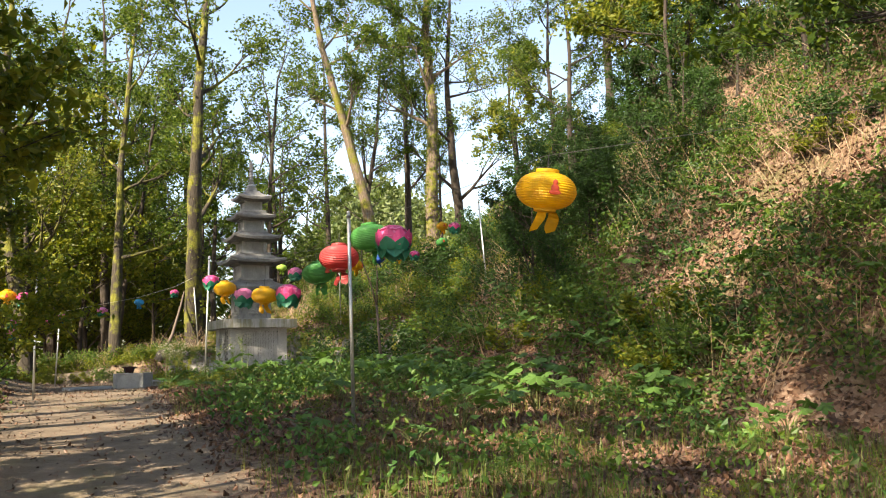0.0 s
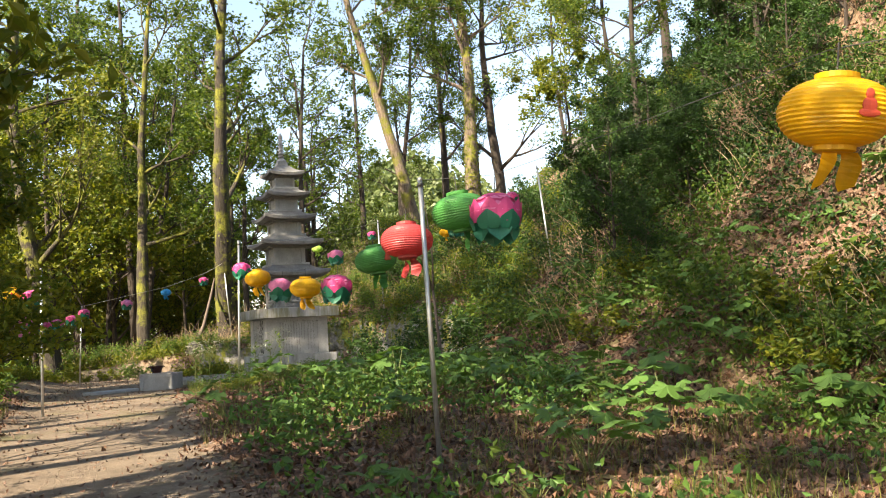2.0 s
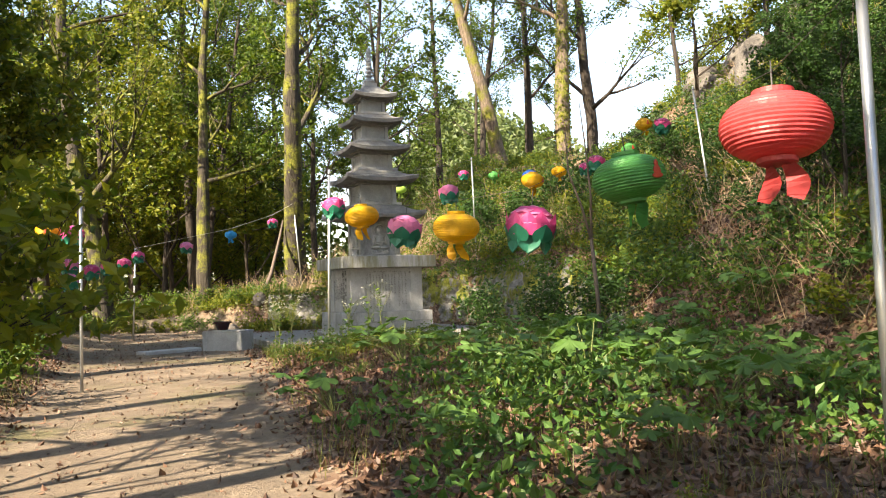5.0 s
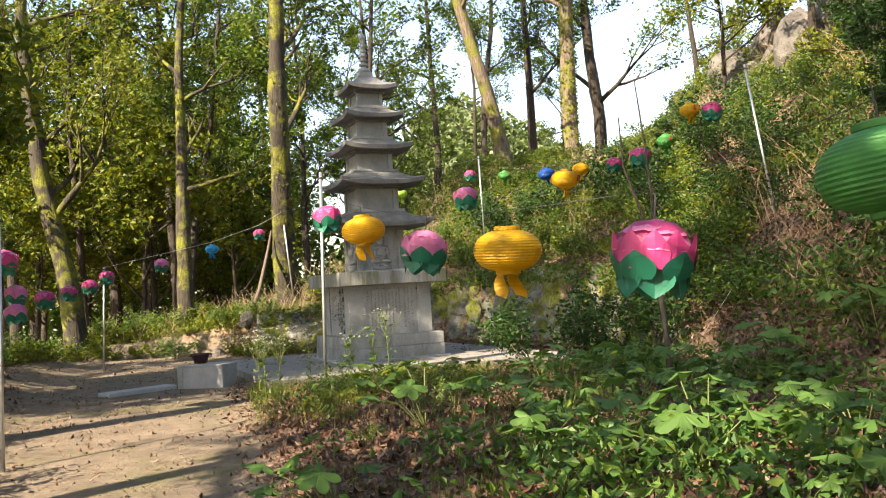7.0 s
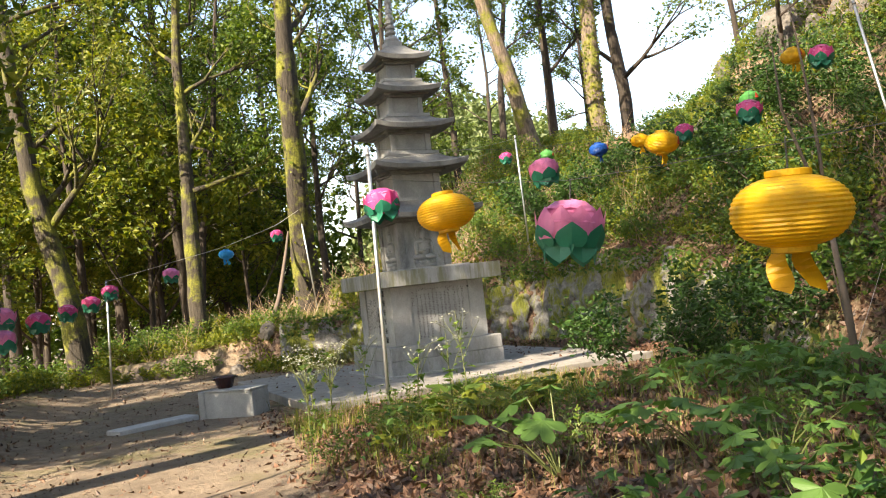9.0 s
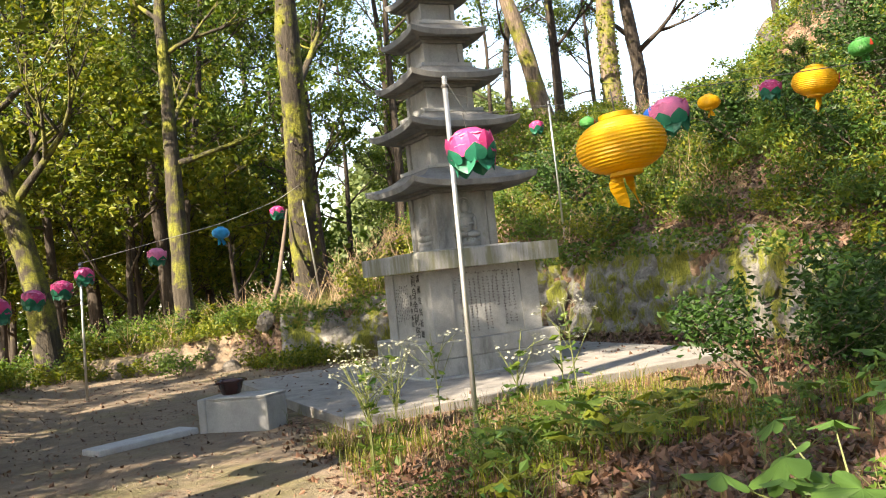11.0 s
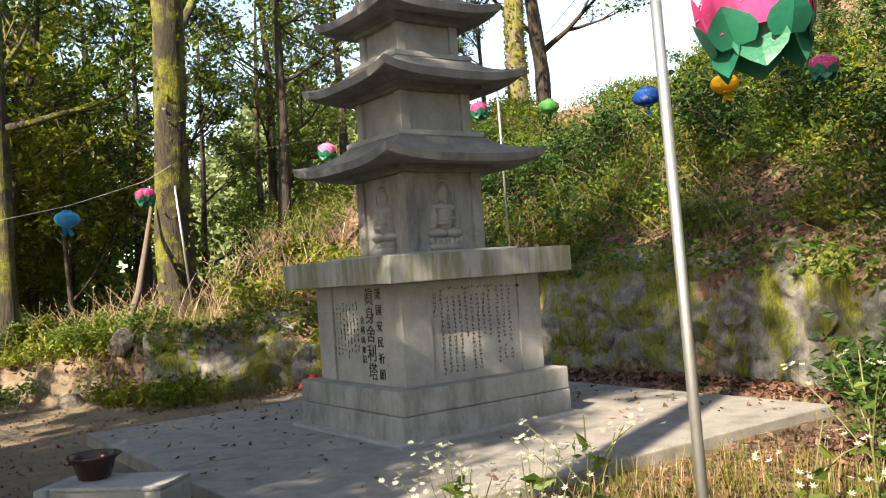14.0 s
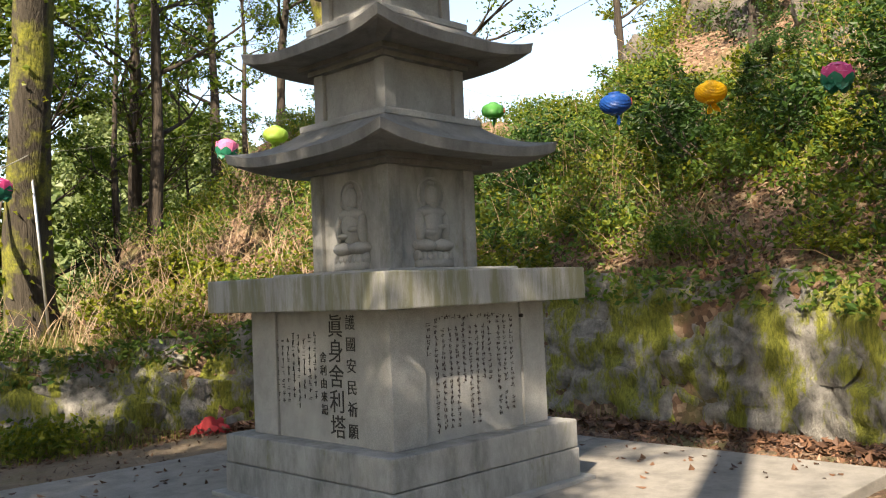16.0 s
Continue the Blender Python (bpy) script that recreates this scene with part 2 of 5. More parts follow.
def merged(pieces):
    verts, faces = [], []
    for v, f in pieces:
        o = len(verts)
        verts += list(v)
        faces += [tuple(i + o for i in q) for q in f]
    return verts, faces


def leaf_cards(centres, length, width, tilt=1.0, fold=0.25, up=None):
    """Small folded leaves, each four corners and two triangles, about the given points."""
    n = len(centres)
    d = rng.normal(size=(n, 3))
    d[:, 2] *= tilt
    d /= np.linalg.norm(d, axis=1)[:, None] + 1e-9
    s = np.cross(d, rng.normal(size=(n, 3)) * np.array([1, 1, 0.5]) + np.array([0, 0, 0.01 if up is None else up]))
    s /= np.linalg.norm(s, axis=1)[:, None] + 1e-9
    nrm = np.cross(d, s)
    size = rng.uniform(0.6, 1.3, n)[:, None]
    a = centres - d * length * 0.5 * size
    t = centres + d * length * 0.5 * size
    mid = centres - d * length * 0.06 * size
    l = mid + s * width * 0.5 * size + nrm * width * fold * size
    r = mid - s * width * 0.5 * size + nrm * width * fold * size
    verts = np.stack([a, l, t, r], 1).reshape(-1, 3)
    k = np.arange(n)[:, None] * 4
    faces = np.concatenate([k + np.array([[0, 1, 2]]), k + np.array([[0, 2, 3]])], 1).reshape(-1, 3)
    return verts, faces


# ---- terrain ----
FOOT = [(2.6, -45), (1.6, -26), (0.4, -17), (0.4, -13.5), (1.2, -9), (2.2, -6), (3.1, -4), (3.8, -1.5), (3.9, 1.5), (3.3, 3.4), (1.4, 4.3), (-1.2, 5.2), (-4.0, 8.5), (-8.0, 16), (-14, 40)]
BANK = [0.0, 0.0, 0.0, 0.0, 0.05, 0.3, 0.9, 1.35, 1.45, 1.35, 0.95, 0.75, 0.35, 0.1, 0.0]
RISE = [0.85, 0.85, 0.8, 0.75, 0.75, 0.72, 0.68, 0.66, 0.52, 0.33, 0.17, 0.09, 0.05, 0.03, 0.02]


def foot_distance(x, y):
    """Signed distance east of the foot of the slope, with the bank's height and the slope there."""
    best = np.full(x.shape, 1e9)
    sign, bank, rise = np.ones(x.shape), np.zeros(x.shape), np.zeros(x.shape)
    for i in range(len(FOOT) - 1):
        (ax, ay), (bx, by) = FOOT[i], FOOT[i + 1]
        dx, dy = bx - ax, by - ay
        u = np.clip(((x - ax) * dx + (y - ay) * dy) / (dx * dx + dy * dy), 0, 1)
        dist = np.hypot(x - ax - u * dx, y - ay - u * dy)
        near = dist < best
        best = np.where(near, dist, best)
        sign = np.where(near, np.where((x - ax) * dy - (y - ay) * dx > 0, 1.0, -1.0), sign)
        bank = np.where(near, BANK[i] + u * (BANK[i + 1] - BANK[i]), bank)
        rise = np.where(near, RISE[i] + u * (RISE[i + 1] - RISE[i]), rise)
    return best * sign, bank, rise


def smooth(t):
    t = np.clip(t, 0, 1)
    return t * t * (3 - 2 * t)


def path_x(y):
    return np.interp(y, [-40, -26, -20, -12, -8, -4, 0, 6, 12, 30], [-8.0, -7.2, -6.5, -5.65, -5.15, -4.7, -4.5, -3.6, -6, -12])


def trodden(x, y):
    half = np.interp(y, [-40, -24, -12, -4, 0, 4, 8, 14], [1.0, 1.05, 1.0, 1.35, 1.6, 2.4, 1.2, 0.6])
    m = smooth((half + 0.55 - np.abs(x - path_x(y))) / 0.8)
    yard = smooth((3.4 - np.abs(x + 1.0)) / 0.8) * smooth((y - 1.6) / 0.6) * smooth((4.3 - y) / 0.7)
    return np.maximum(m, yard)


def height(x, y, rough=True):
    x, y = np.asarray(x, float), np.asarray(y, float)
    base = np.interp(y, [-60, -26, -24, -21.5, -19, -16, -10, -5, 0, 6, 17, 32, 60, 400], [-3.8, -1.30, -1.13, -0.82, -0.66, -0.42, -0.24, -0.12, -0.14, -0.10, -0.2, -3.0, -8.0, -30])
    side = x - path_x(y)
    base = base + 0.42 * smooth((side - 0.9) / 2.4) * np.interp(y, [-17, -12, -7, -4], [0.15, 0.7, 0.7, 0.1])
    base = base + 0.28 * smooth((-side - 1.0) / 1.5) - 0.10 * np.clip(-side - 6, 0, 12) - 0.22 * np.clip(-side - 18, 0, 60)
    s, bank, rise = foot_distance(x, y)
    up = np.clip(s, 0, None)
    near, far = np.minimum(up, 9.0), np.clip(up - 9.0, 0, 30)
    z = base + bank * smooth(up / 0.22) + rise * near + 0.035 * rise * near ** 2 + 0.22 * rise * far
    # a wooded ridge far behind
    dist = np.hypot(x, y)
    z = z + 49 * smooth((dist - 45) / 85) * (0.75 + 0.25 * np.sin(np.arctan2(x, y) * 6 + 0.4)) * (0.1 + 0.9 * smooth((np.arctan2(x, y) - 0.22) / 0.25) * (1 - 0.75 * smooth((np.arctan2(x, y) - 0.60) / 0.25)))
    if rough:
        z = z + RUMPLE(x, y) * (0.25 + smooth(s / 1.0)) * (1 - 0.7 * trodden(x, y))
    return z


def RUMPLE(x, y):
    return (0.05 * np.sin(2.3 * x + 1.1 * y + 0.7) * np.sin(1.7 * y - 0.9 * x) + 0.035 * np.sin(5.1 * x + 2.2) * np.sin(4.3 * y + 1.3 * x)
            + 0.015 * np.sin(11 * x - 3 * y) * np.sin(9.1 * y + 2 * x))


def ground_z(x, y):
    return float(height(np.array([x]), np.array([y]))[0])


def ticks(lo, hi, step, reach):
    inner = np.arange(lo, hi + 1e-6, step)
    g = step * np.cumsum(1.28 ** np.arange(1, 30))
    g = g[g < reach]
    return np.concatenate([(lo - g)[::-1], inner, hi + g])


gx, gy = ticks(-11, 12, 0.2, 900), ticks(-27, 13, 0.25, 900)
X, Y = np.meshgrid(gx, gy)
verts = np.stack([X.ravel(), Y.ravel(), height(X, Y).ravel()], 1)
i = np.arange(len(gx) * len(gy)).reshape(len(gy), len(gx))
faces = np.stack([i[:-1, :-1], i[:-1, 1:], i[1:, 1:], i[1:, :-1]], -1).reshape(-1, 4)
ground_mesh = mesh_of("ground", verts, faces, SOIL, True)
mask = ground_mesh.attributes.new("trodden", "FLOAT", "POINT")
mask.data.foreach_set("value", trodden(X.ravel(), Y.ravel()).astype(np.float32))
tagged(linked("ground", ground_mesh), "leaf-strewn forest floor with a trodden dirt path", "ground", kind="structure")


# ---- concrete pad and pagoda ----
def concrete_pad():
    t = thing("pavement", "grey concrete pad round the stone pagoda", "pavement", pose(0, 0, 0), kind="structure")
    for sx in range(2):
        for sy in range(2):
            w, d = 2.535, 2.62
            part("slab", box(w - 0.012, d - 0.012, 0.32, -1.33 + sx * w, -1.33 + sy * d, -0.32, 0.012), CONCRETE, t)


concrete_pad()


def roof_mesh(half, low, tip, top_half, top, under_half, under):
    """A pagoda roof: concave top, thick eaves that turn up at the corners, stepped soffit."""
    bm, n = bmesh.new(), 12

    def ring(h, z, lift):
        out = []
        for side in range(4):
            for k in range(n):
                u = -1 + 2 * k / n
                p = [(u, -1), (1, u), (-u, 1), (-1, -u)][side]
                out.append(bm.verts.new((p[0] * h, p[1] * h, z + lift * abs(u) ** 3.2)))
        return out

    rise = tip - low
    loops = [ring(under_half, under, 0), ring(under_half + 0.03, under, 0), ring(under_half + 0.03, under + 0.035, 0),
             ring(under_half + 0.085, under + 0.035, 0), ring(under_half + 0.085, under + 0.07, 0), ring(half - 0.02, low - 0.075, rise * 0.9),
             ring(half, low - 0.07, rise), ring(half + 0.012, low, rise)]
    for k in range(1, 8):
        f = k / 7
        loops.append(ring(half + (top_half - half) * f, low + (top - low) * (0.45 * f + 0.55 * f ** 2.2), rise * (1 - f) ** 1.6))
    for a, b in zip(loops, loops[1:]):
        for k in range(4 * n):
            bm.faces.new((a[k], a[(k + 1) % (4 * n)], b[(k + 1) % (4 * n)], b[k]))
    bm.faces.new(loops[-1])
    bm.faces.new(loops[0][::-1])
    bmesh.ops.recalc_face_normals(bm, faces=bm.faces[:])
    return bm


def storey(name, half, z, top, parent, material, pilaster=0.13):
    """A stone block with corner posts standing a little proud of sunk panels."""
    h = top - z
    block = part(name, box(2 * half - 0.07, 2 * half - 0.07, h, 0, 0, z, 0.0), material, parent)
    w = half * pilaster * 2
    for sx in (-1, 1):
        for sy in (-1, 1):
            part("corner_post", box(w, w, h, sx * (half - w / 2), sy * (half - w / 2), z, 0.006), material, block)
    return block


def characters(text, size, place, turn, material, parent, gap=1.12, name="lettering"):
    """A column of cut characters, one below another, on an upright face."""
    for k, ch in enumerate(text):
        cu = bpy.data.curves.new("glyph", "FONT")
        cu.body, cu.size, cu.extrude, cu.align_x, cu.resolution_u = ch, size, 0.0015, "CENTER", 2
        tmp = bpy.data.objects.new("glyph", cu)
        me = bpy.data.meshes.new_from_object(tmp)
        bpy.data.objects.remove(tmp)
        me.materials.clear()
        me.materials.append(material)
        ob = linked(name, me, parent)
        ob.matrix_basis = pose(place[0], place[1], place[2] - k * size * gap, 90, 0, turn)


def seated_relief(half, z, turn, parent):
    """A plain low relief of a seated figure in a round halo, on a lotus seat, cut in one mesh."""
    shapes = [(0.0, 0.525, 0.066, 0.085, 0.045), (0.0, 0.61, 0.026, 0.022, 0.03), (0.0, 0.325, 0.105, 0.15, 0.05), (0.0, 0.405, 0.145, 0.05, 0.045), (-0.125, 0.30, 0.038, 0.115, 0.045),
              (0.125, 0.30, 0.038, 0.115, 0.045), (-0.05, 0.255, 0.085, 0.03, 0.062), (0.05, 0.30, 0.075, 0.028, 0.062), (-0.09, 0.165, 0.115, 0.048, 0.062), (0.09, 0.165, 0.115, 0.048, 0.062), (0.0, 0.45, 0.035, 0.05, 0.04)]
    bm = bmesh.new()
    for x, zz, rx, rz, d in shapes:
        g = bmesh.ops.create_uvsphere(bm, u_segments=14, v_segments=8, radius=1)
        for v in g["verts"]:
            v.co = Vector((x + v.co.x * rx, v.co.y * d * 1.25, zz + v.co.z * rz))
    for k in range(7):
        g = bmesh.ops.create_uvsphere(bm, u_segments=8, v_segments=6, radius=1)
        for v in g["verts"]:
            v.co = Vector(((k - 3) * 0.052 + v.co.x * 0.034, v.co.y * 0.055, 0.088 + v.co.z * 0.045))
    g = bmesh.ops.create_cube(bm, size=1)
    for v in g["verts"]:
        v.co = Vector((v.co.x * 0.35, v.co.y * 0.08, (v.co.z + 0.5) * 0.075))
    n = 36
    rings = []
    for k in range(n):
        a = 2 * math.pi * k / n
        rings.append([bm.verts.new((math.cos(a) * q, y, 0.53 + math.sin(a) * q)) for q, y in ((0.132, 0.0), (0.128, -0.014), (0.118, -0.014), (0.114, 0.0))])
    for k in range(n):
        a, b = rings[k], rings[(k + 1) % n]
        for q in range(3):
            bm.faces.new((a[q], b[q], b[q + 1], a[q + 1]))
    ob = part("relief", bm, GRANITE, parent, "low relief of a seated figure on a lotus seat", True)
    ob.matrix_basis = pose(0, 0, 0, 0, 0, turn) @ pose(0, -(half - 0.034), z)


def pagoda():
    t = thing("stone_pagoda", "five-storey weathered grey granite pagoda with inscribed base", "pagoda", pose(0, 0, 0))
    part("footing", box(2.02, 2.02, 0.05, 0, 0, -0.02, 0.01), GRANITE, t)
    part("lower_plinth", box(1.86, 1.86, 0.235, 0, 0, 0.0, 0.012), GRANITE_STAINED, t)
    part("upper_plinth", box(1.85, 1.85, 0.205, 0, 0, 0.239, 0.014), GRANITE_STAINED, t)
    die = part("inscribed_block", box(1.50, 1.50, 0.885, 0, 0, 0.446, 0.0), GRANITE, t)
    for k in range(4):
        for side in (-1, 1):
            w = 0.30 if side < 0 else 0.26
            p = part("corner_panel", box(w, 0.03, 0.885, side * (0.77 - w / 2), -0.757, 0.446, 0.004), GRANITE, die)
            p.matrix_basis = pose(0, 0, 0, 0, 0, 90 * k)
    slab = part("cap_slab", box(2.0, 2.0, 0.235, 0, 0, 1.338, 0.012), GRANITE_SLAB, t, "thick mossy capping slab")
    part("slab_seat", box(1.30, 1.30, 0.03, 0, 0, 1.570, 0.01), GRANITE, slab)
    body = storey("storey", 0.435, 1.585, 2.325, t, GRANITE_STAINED)
    for k in range(4):
        seated_relief(0.435, 1.60, 90 * k, body)
    tiers = [(0.876, 2.44, 2.525, 0.47, 2.665, 0.45, 2.325), (0.772, 3.205, 3.285, 0.42, 3.40, 0.40, 3.085), (0.652, 3.86, 3.93, 0.36, 4.02, 0.345, 3.735),
             (0.545, 4.46, 4.52, 0.31, 4.60, 0.295, 4.335), (0.455, 5.00, 5.06, 0.16, 5.22, 0.25, 4.885)]
    bodies = [(0.40, 3.085), (0.345, 3.735), (0.295, 4.335), (0.25, 4.885)]
    for k, (half, low, tip, th, top, uh, under) in enumerate(tiers):
        part("roof", roof_mesh(half, low, tip, th, top, uh, under), GRANITE_DARK, t)
        if k < 4:
            bh, btop = bodies[k]
            part("step", box(2 * th + 0.03, 2 * th + 0.03, 0.05, 0, 0, top - 0.005, 0.008), GRANITE, t)
            storey("storey", bh, top + 0.045, btop, t, GRANITE)
    part("finial_base", box(0.26, 0.26, 0.10, 0, 0, 5.21, 0.012), GRANITE, t)
    prof = [(0.11, 0), (0.13, 0.04), (0.10, 0.09), (0.05, 0.11)]
    for k in range(6):
        z = 0.13 + k * 0.085
        r = 0.085 - k * 0.007
        prof += [(0.045, z), (r, z + 0.015), (r, z + 0.05), (0.045, z + 0.065)]
    prof += [(0.06, 0.66), (0.055, 0.70), (0.02, 0.76), (0.004, 0.80)]
    part("finial", lathe(prof, 18, 5.31), GRANITE, t, smooth=False)
    # west face: brush-style columns; south face: small names that cannot be read
    west = -0.7535
    characters("護國安民祈願", 0.105, (west, -0.36, 1.215), -90, INK, die, 1.36)
    characters("眞身舍利塔", 0.165, (west, -0.20, 1.17), -90, INK, die, 1.02)
    characters("舍利由來記", 0.075, (west, -0.06, 0.99), -90, INK, die, 1.18)
    bars = np.random.default_rng(3)
    for col in range(8):
        bm = bmesh.new()
        z, y = 1.17 - bars.uniform(0, 0.05), 0.03 + col * 0.063
        while z > 0.62 + 0.05 * bars.uniform(0, 3):
            for _ in range(3):
                g = bmesh.ops.create_cube(bm, size=1)
                w, h, oy, oz = bars.uniform(0.010, 0.030), bars.uniform(0.003, 0.006), bars.uniform(-0.006, 0.006), bars.uniform(-0.014, 0.014)
                if bars.random() < 0.35:
                    w, h = 0.004, 0.028
                for v in g["verts"]:
                    v.co = Vector((west + v.co.x * 0.003, y + oy + v.co.y * w, z + oz + v.co.z * h))
            z -= 0.047
        tagged(part("inscription_column", bm, INK, die), kind="stuff")
    south = -0.7535
    columns = [(-0.42, 1.22, 1.02, 0.03)] + [(-0.35 + 0.066 * k, 1.18 if k % 4 else 1.24, 0.50 + 0.30 * (k in (4, 7, 8)), 0.026) for k in range(9)]
    columns += [(0.27, 1.24, 0.74, 0.03), (0.34, 1.24, 0.76, 0.03), (0.41, 1.24, 0.74, 0.03), (0.27, 0.68, 0.56, 0.03), (0.34, 0.70, 0.58, 0.03), (0.41, 0.66, 0.56, 0.03), (0.0, 1.26, 1.25, 0.62)]
    for x, hi, lo, w in columns:
        bm = bmesh.new()
        z = hi
        while z > lo:
            for _ in range(5 if w < 0.1 else 40):
                g = bmesh.ops.create_cube(bm, size=1)
                cw, h = bars.uniform(0.006, 0.018), bars.uniform(0.003, 0.005)
                if bars.random() < 0.45:
                    cw, h = 0.003, 0.017
                ox, oz = bars.uniform(-w / 2, w / 2), bars.uniform(-0.010, 0.010)
                for v in g["verts"]:
                    v.co = Vector((x + ox + v.co.x * cw, south + v.co.y * 0.003, z + oz + v.co.z * h))
            z -= 0.038
        tagged(part("inscription_column", bm, RED_INK, die), kind="stuff")
    bolt = lathe([(0.014, 0), (0.014, 0.02), (0.008, 0.026)], 10)
    part("bolt", bolt, INK, die).matrix_basis = pose(0.50, -0.772, 1.235, 90)


pagoda()


# ---- stone altar, slab and bowl ----
def altar():
    z = -0.22
    t = thing("stone_altar", "worn pale granite offering block on the dirt", "altar", pose(-3.28, -1.18, z, 0, 0, -47))
    part("block", box(0.86, 0.38, 0.43, 0, 0, 0, 0.03), GRANITE, t)
    part("end_post", box(0.10, 0.41, 0.445, -0.39, -0.004, 0, 0.02), GRANITE, t)
    part("top_slab", box(0.76, 0.40, 0.03, 0.05, 0, 0.425, 0.012), GRANITE, t)
    bowl = thing("bowl", "dark brown glazed bowl on the altar", "bowl", pose(-3.36, -1.02, z + 0.452))
    glaze = plain_material("brown_glaze", (0.045, 0.016, 0.012), 0.25)
    prof = [(0.085, 0), (0.10, 0.01), (0.135, 0.12), (0.165, 0.145), (0.165, 0.16), (0.14, 0.155), (0.125, 0.12), (0.09, 0.025), (0.02, 0.02)]
    part("vessel", lathe(prof, 24), glaze, bowl, smooth=True)
    for a in (20, 200):
        g = box(0.06, 0.05, 0.02, 0.165, 0, 0.125, 0.006)
        part("lug", g, glaze, bowl).matrix_basis = pose(0, 0, 0, 0, 0, a)
    s = thing("stone_slab", "flat pale stone slab lying on the path", "slab", pose(-4.32, -1.05, ground_z(-4.32, -1.05) - 0.01, 0, 0, 26))
    part("slab", box(1.15, 0.34, 0.075, 0, 0, 0, 0.02), granite_material("pale_slab", 0.42, 0.3), s)
    r = thing("red_cloth", "crumpled faded red cloth on the ground", "cloth", pose(0.82, 4.1, -0.14))
    bm = bmesh.new()
    bmesh.ops.create_uvsphere(bm, u_segments=18, v_segments=10, radius=1)
    for v in bm.verts:
        n = noise.noise(v.co * 2.3) * 0.35
        v.co = Vector((v.co.x * 0.26 * (1 + n), v.co.y * 0.17 * (1 + n), max(0, v.co.z) * 0.2 * (1 + 2 * n)))
    part("cloth", bm, plain_material("red_fabric", (0.42, 0.03, 0.035), 0.8), r)


altar()


# ---- retaining wall of boulders ----
def boulder_mesh(seed, material):
    """A rough block of stone with broken faces."""
    bm = bmesh.new()
    bmesh.ops.create_icosphere(bm, subdivisions=2, radius=0.5)
    r = random.Random(seed)
    cuts = [(Vector((r.gauss(0, 1), r.gauss(0, 1), r.gauss(0, 1))).normalized(), r.uniform(0.26, 0.4)) for _ in range(9)]
    for v in bm.verts:
        d = v.co.normalized()
        rad = 0.5 * (1 + 0.25 * noise.noise(d * 1.7 + Vector((seed * 7.1, 0, 0))))
        for n, h in cuts:
            c = d.dot(n)
            if c > 0.1:
                rad = min(rad, h / c)
        v.co = d * rad * (1 + 0.10 * noise.noise(d * 5 + Vector((0, seed * 3.3, 0))))
    me = bpy.data.meshes.new("stone")
    bm.to_mesh(me)
    bm.free()
    me.materials.append(material)
    return me


def along(points, values, f):
    """The point and value a share f along a broken line."""
    k = min(int(f), len(points) - 2)
    u = f - k
    a, b = points[k], points[k + 1]
    return a[0] + (b[0] - a[0]) * u, a[1] + (b[1] - a[1]) * u, values[k] + (values[k + 1] - values[k]) * u, Vector((-(b[1] - a[1]), b[0] - a[0], 0)).normalized()


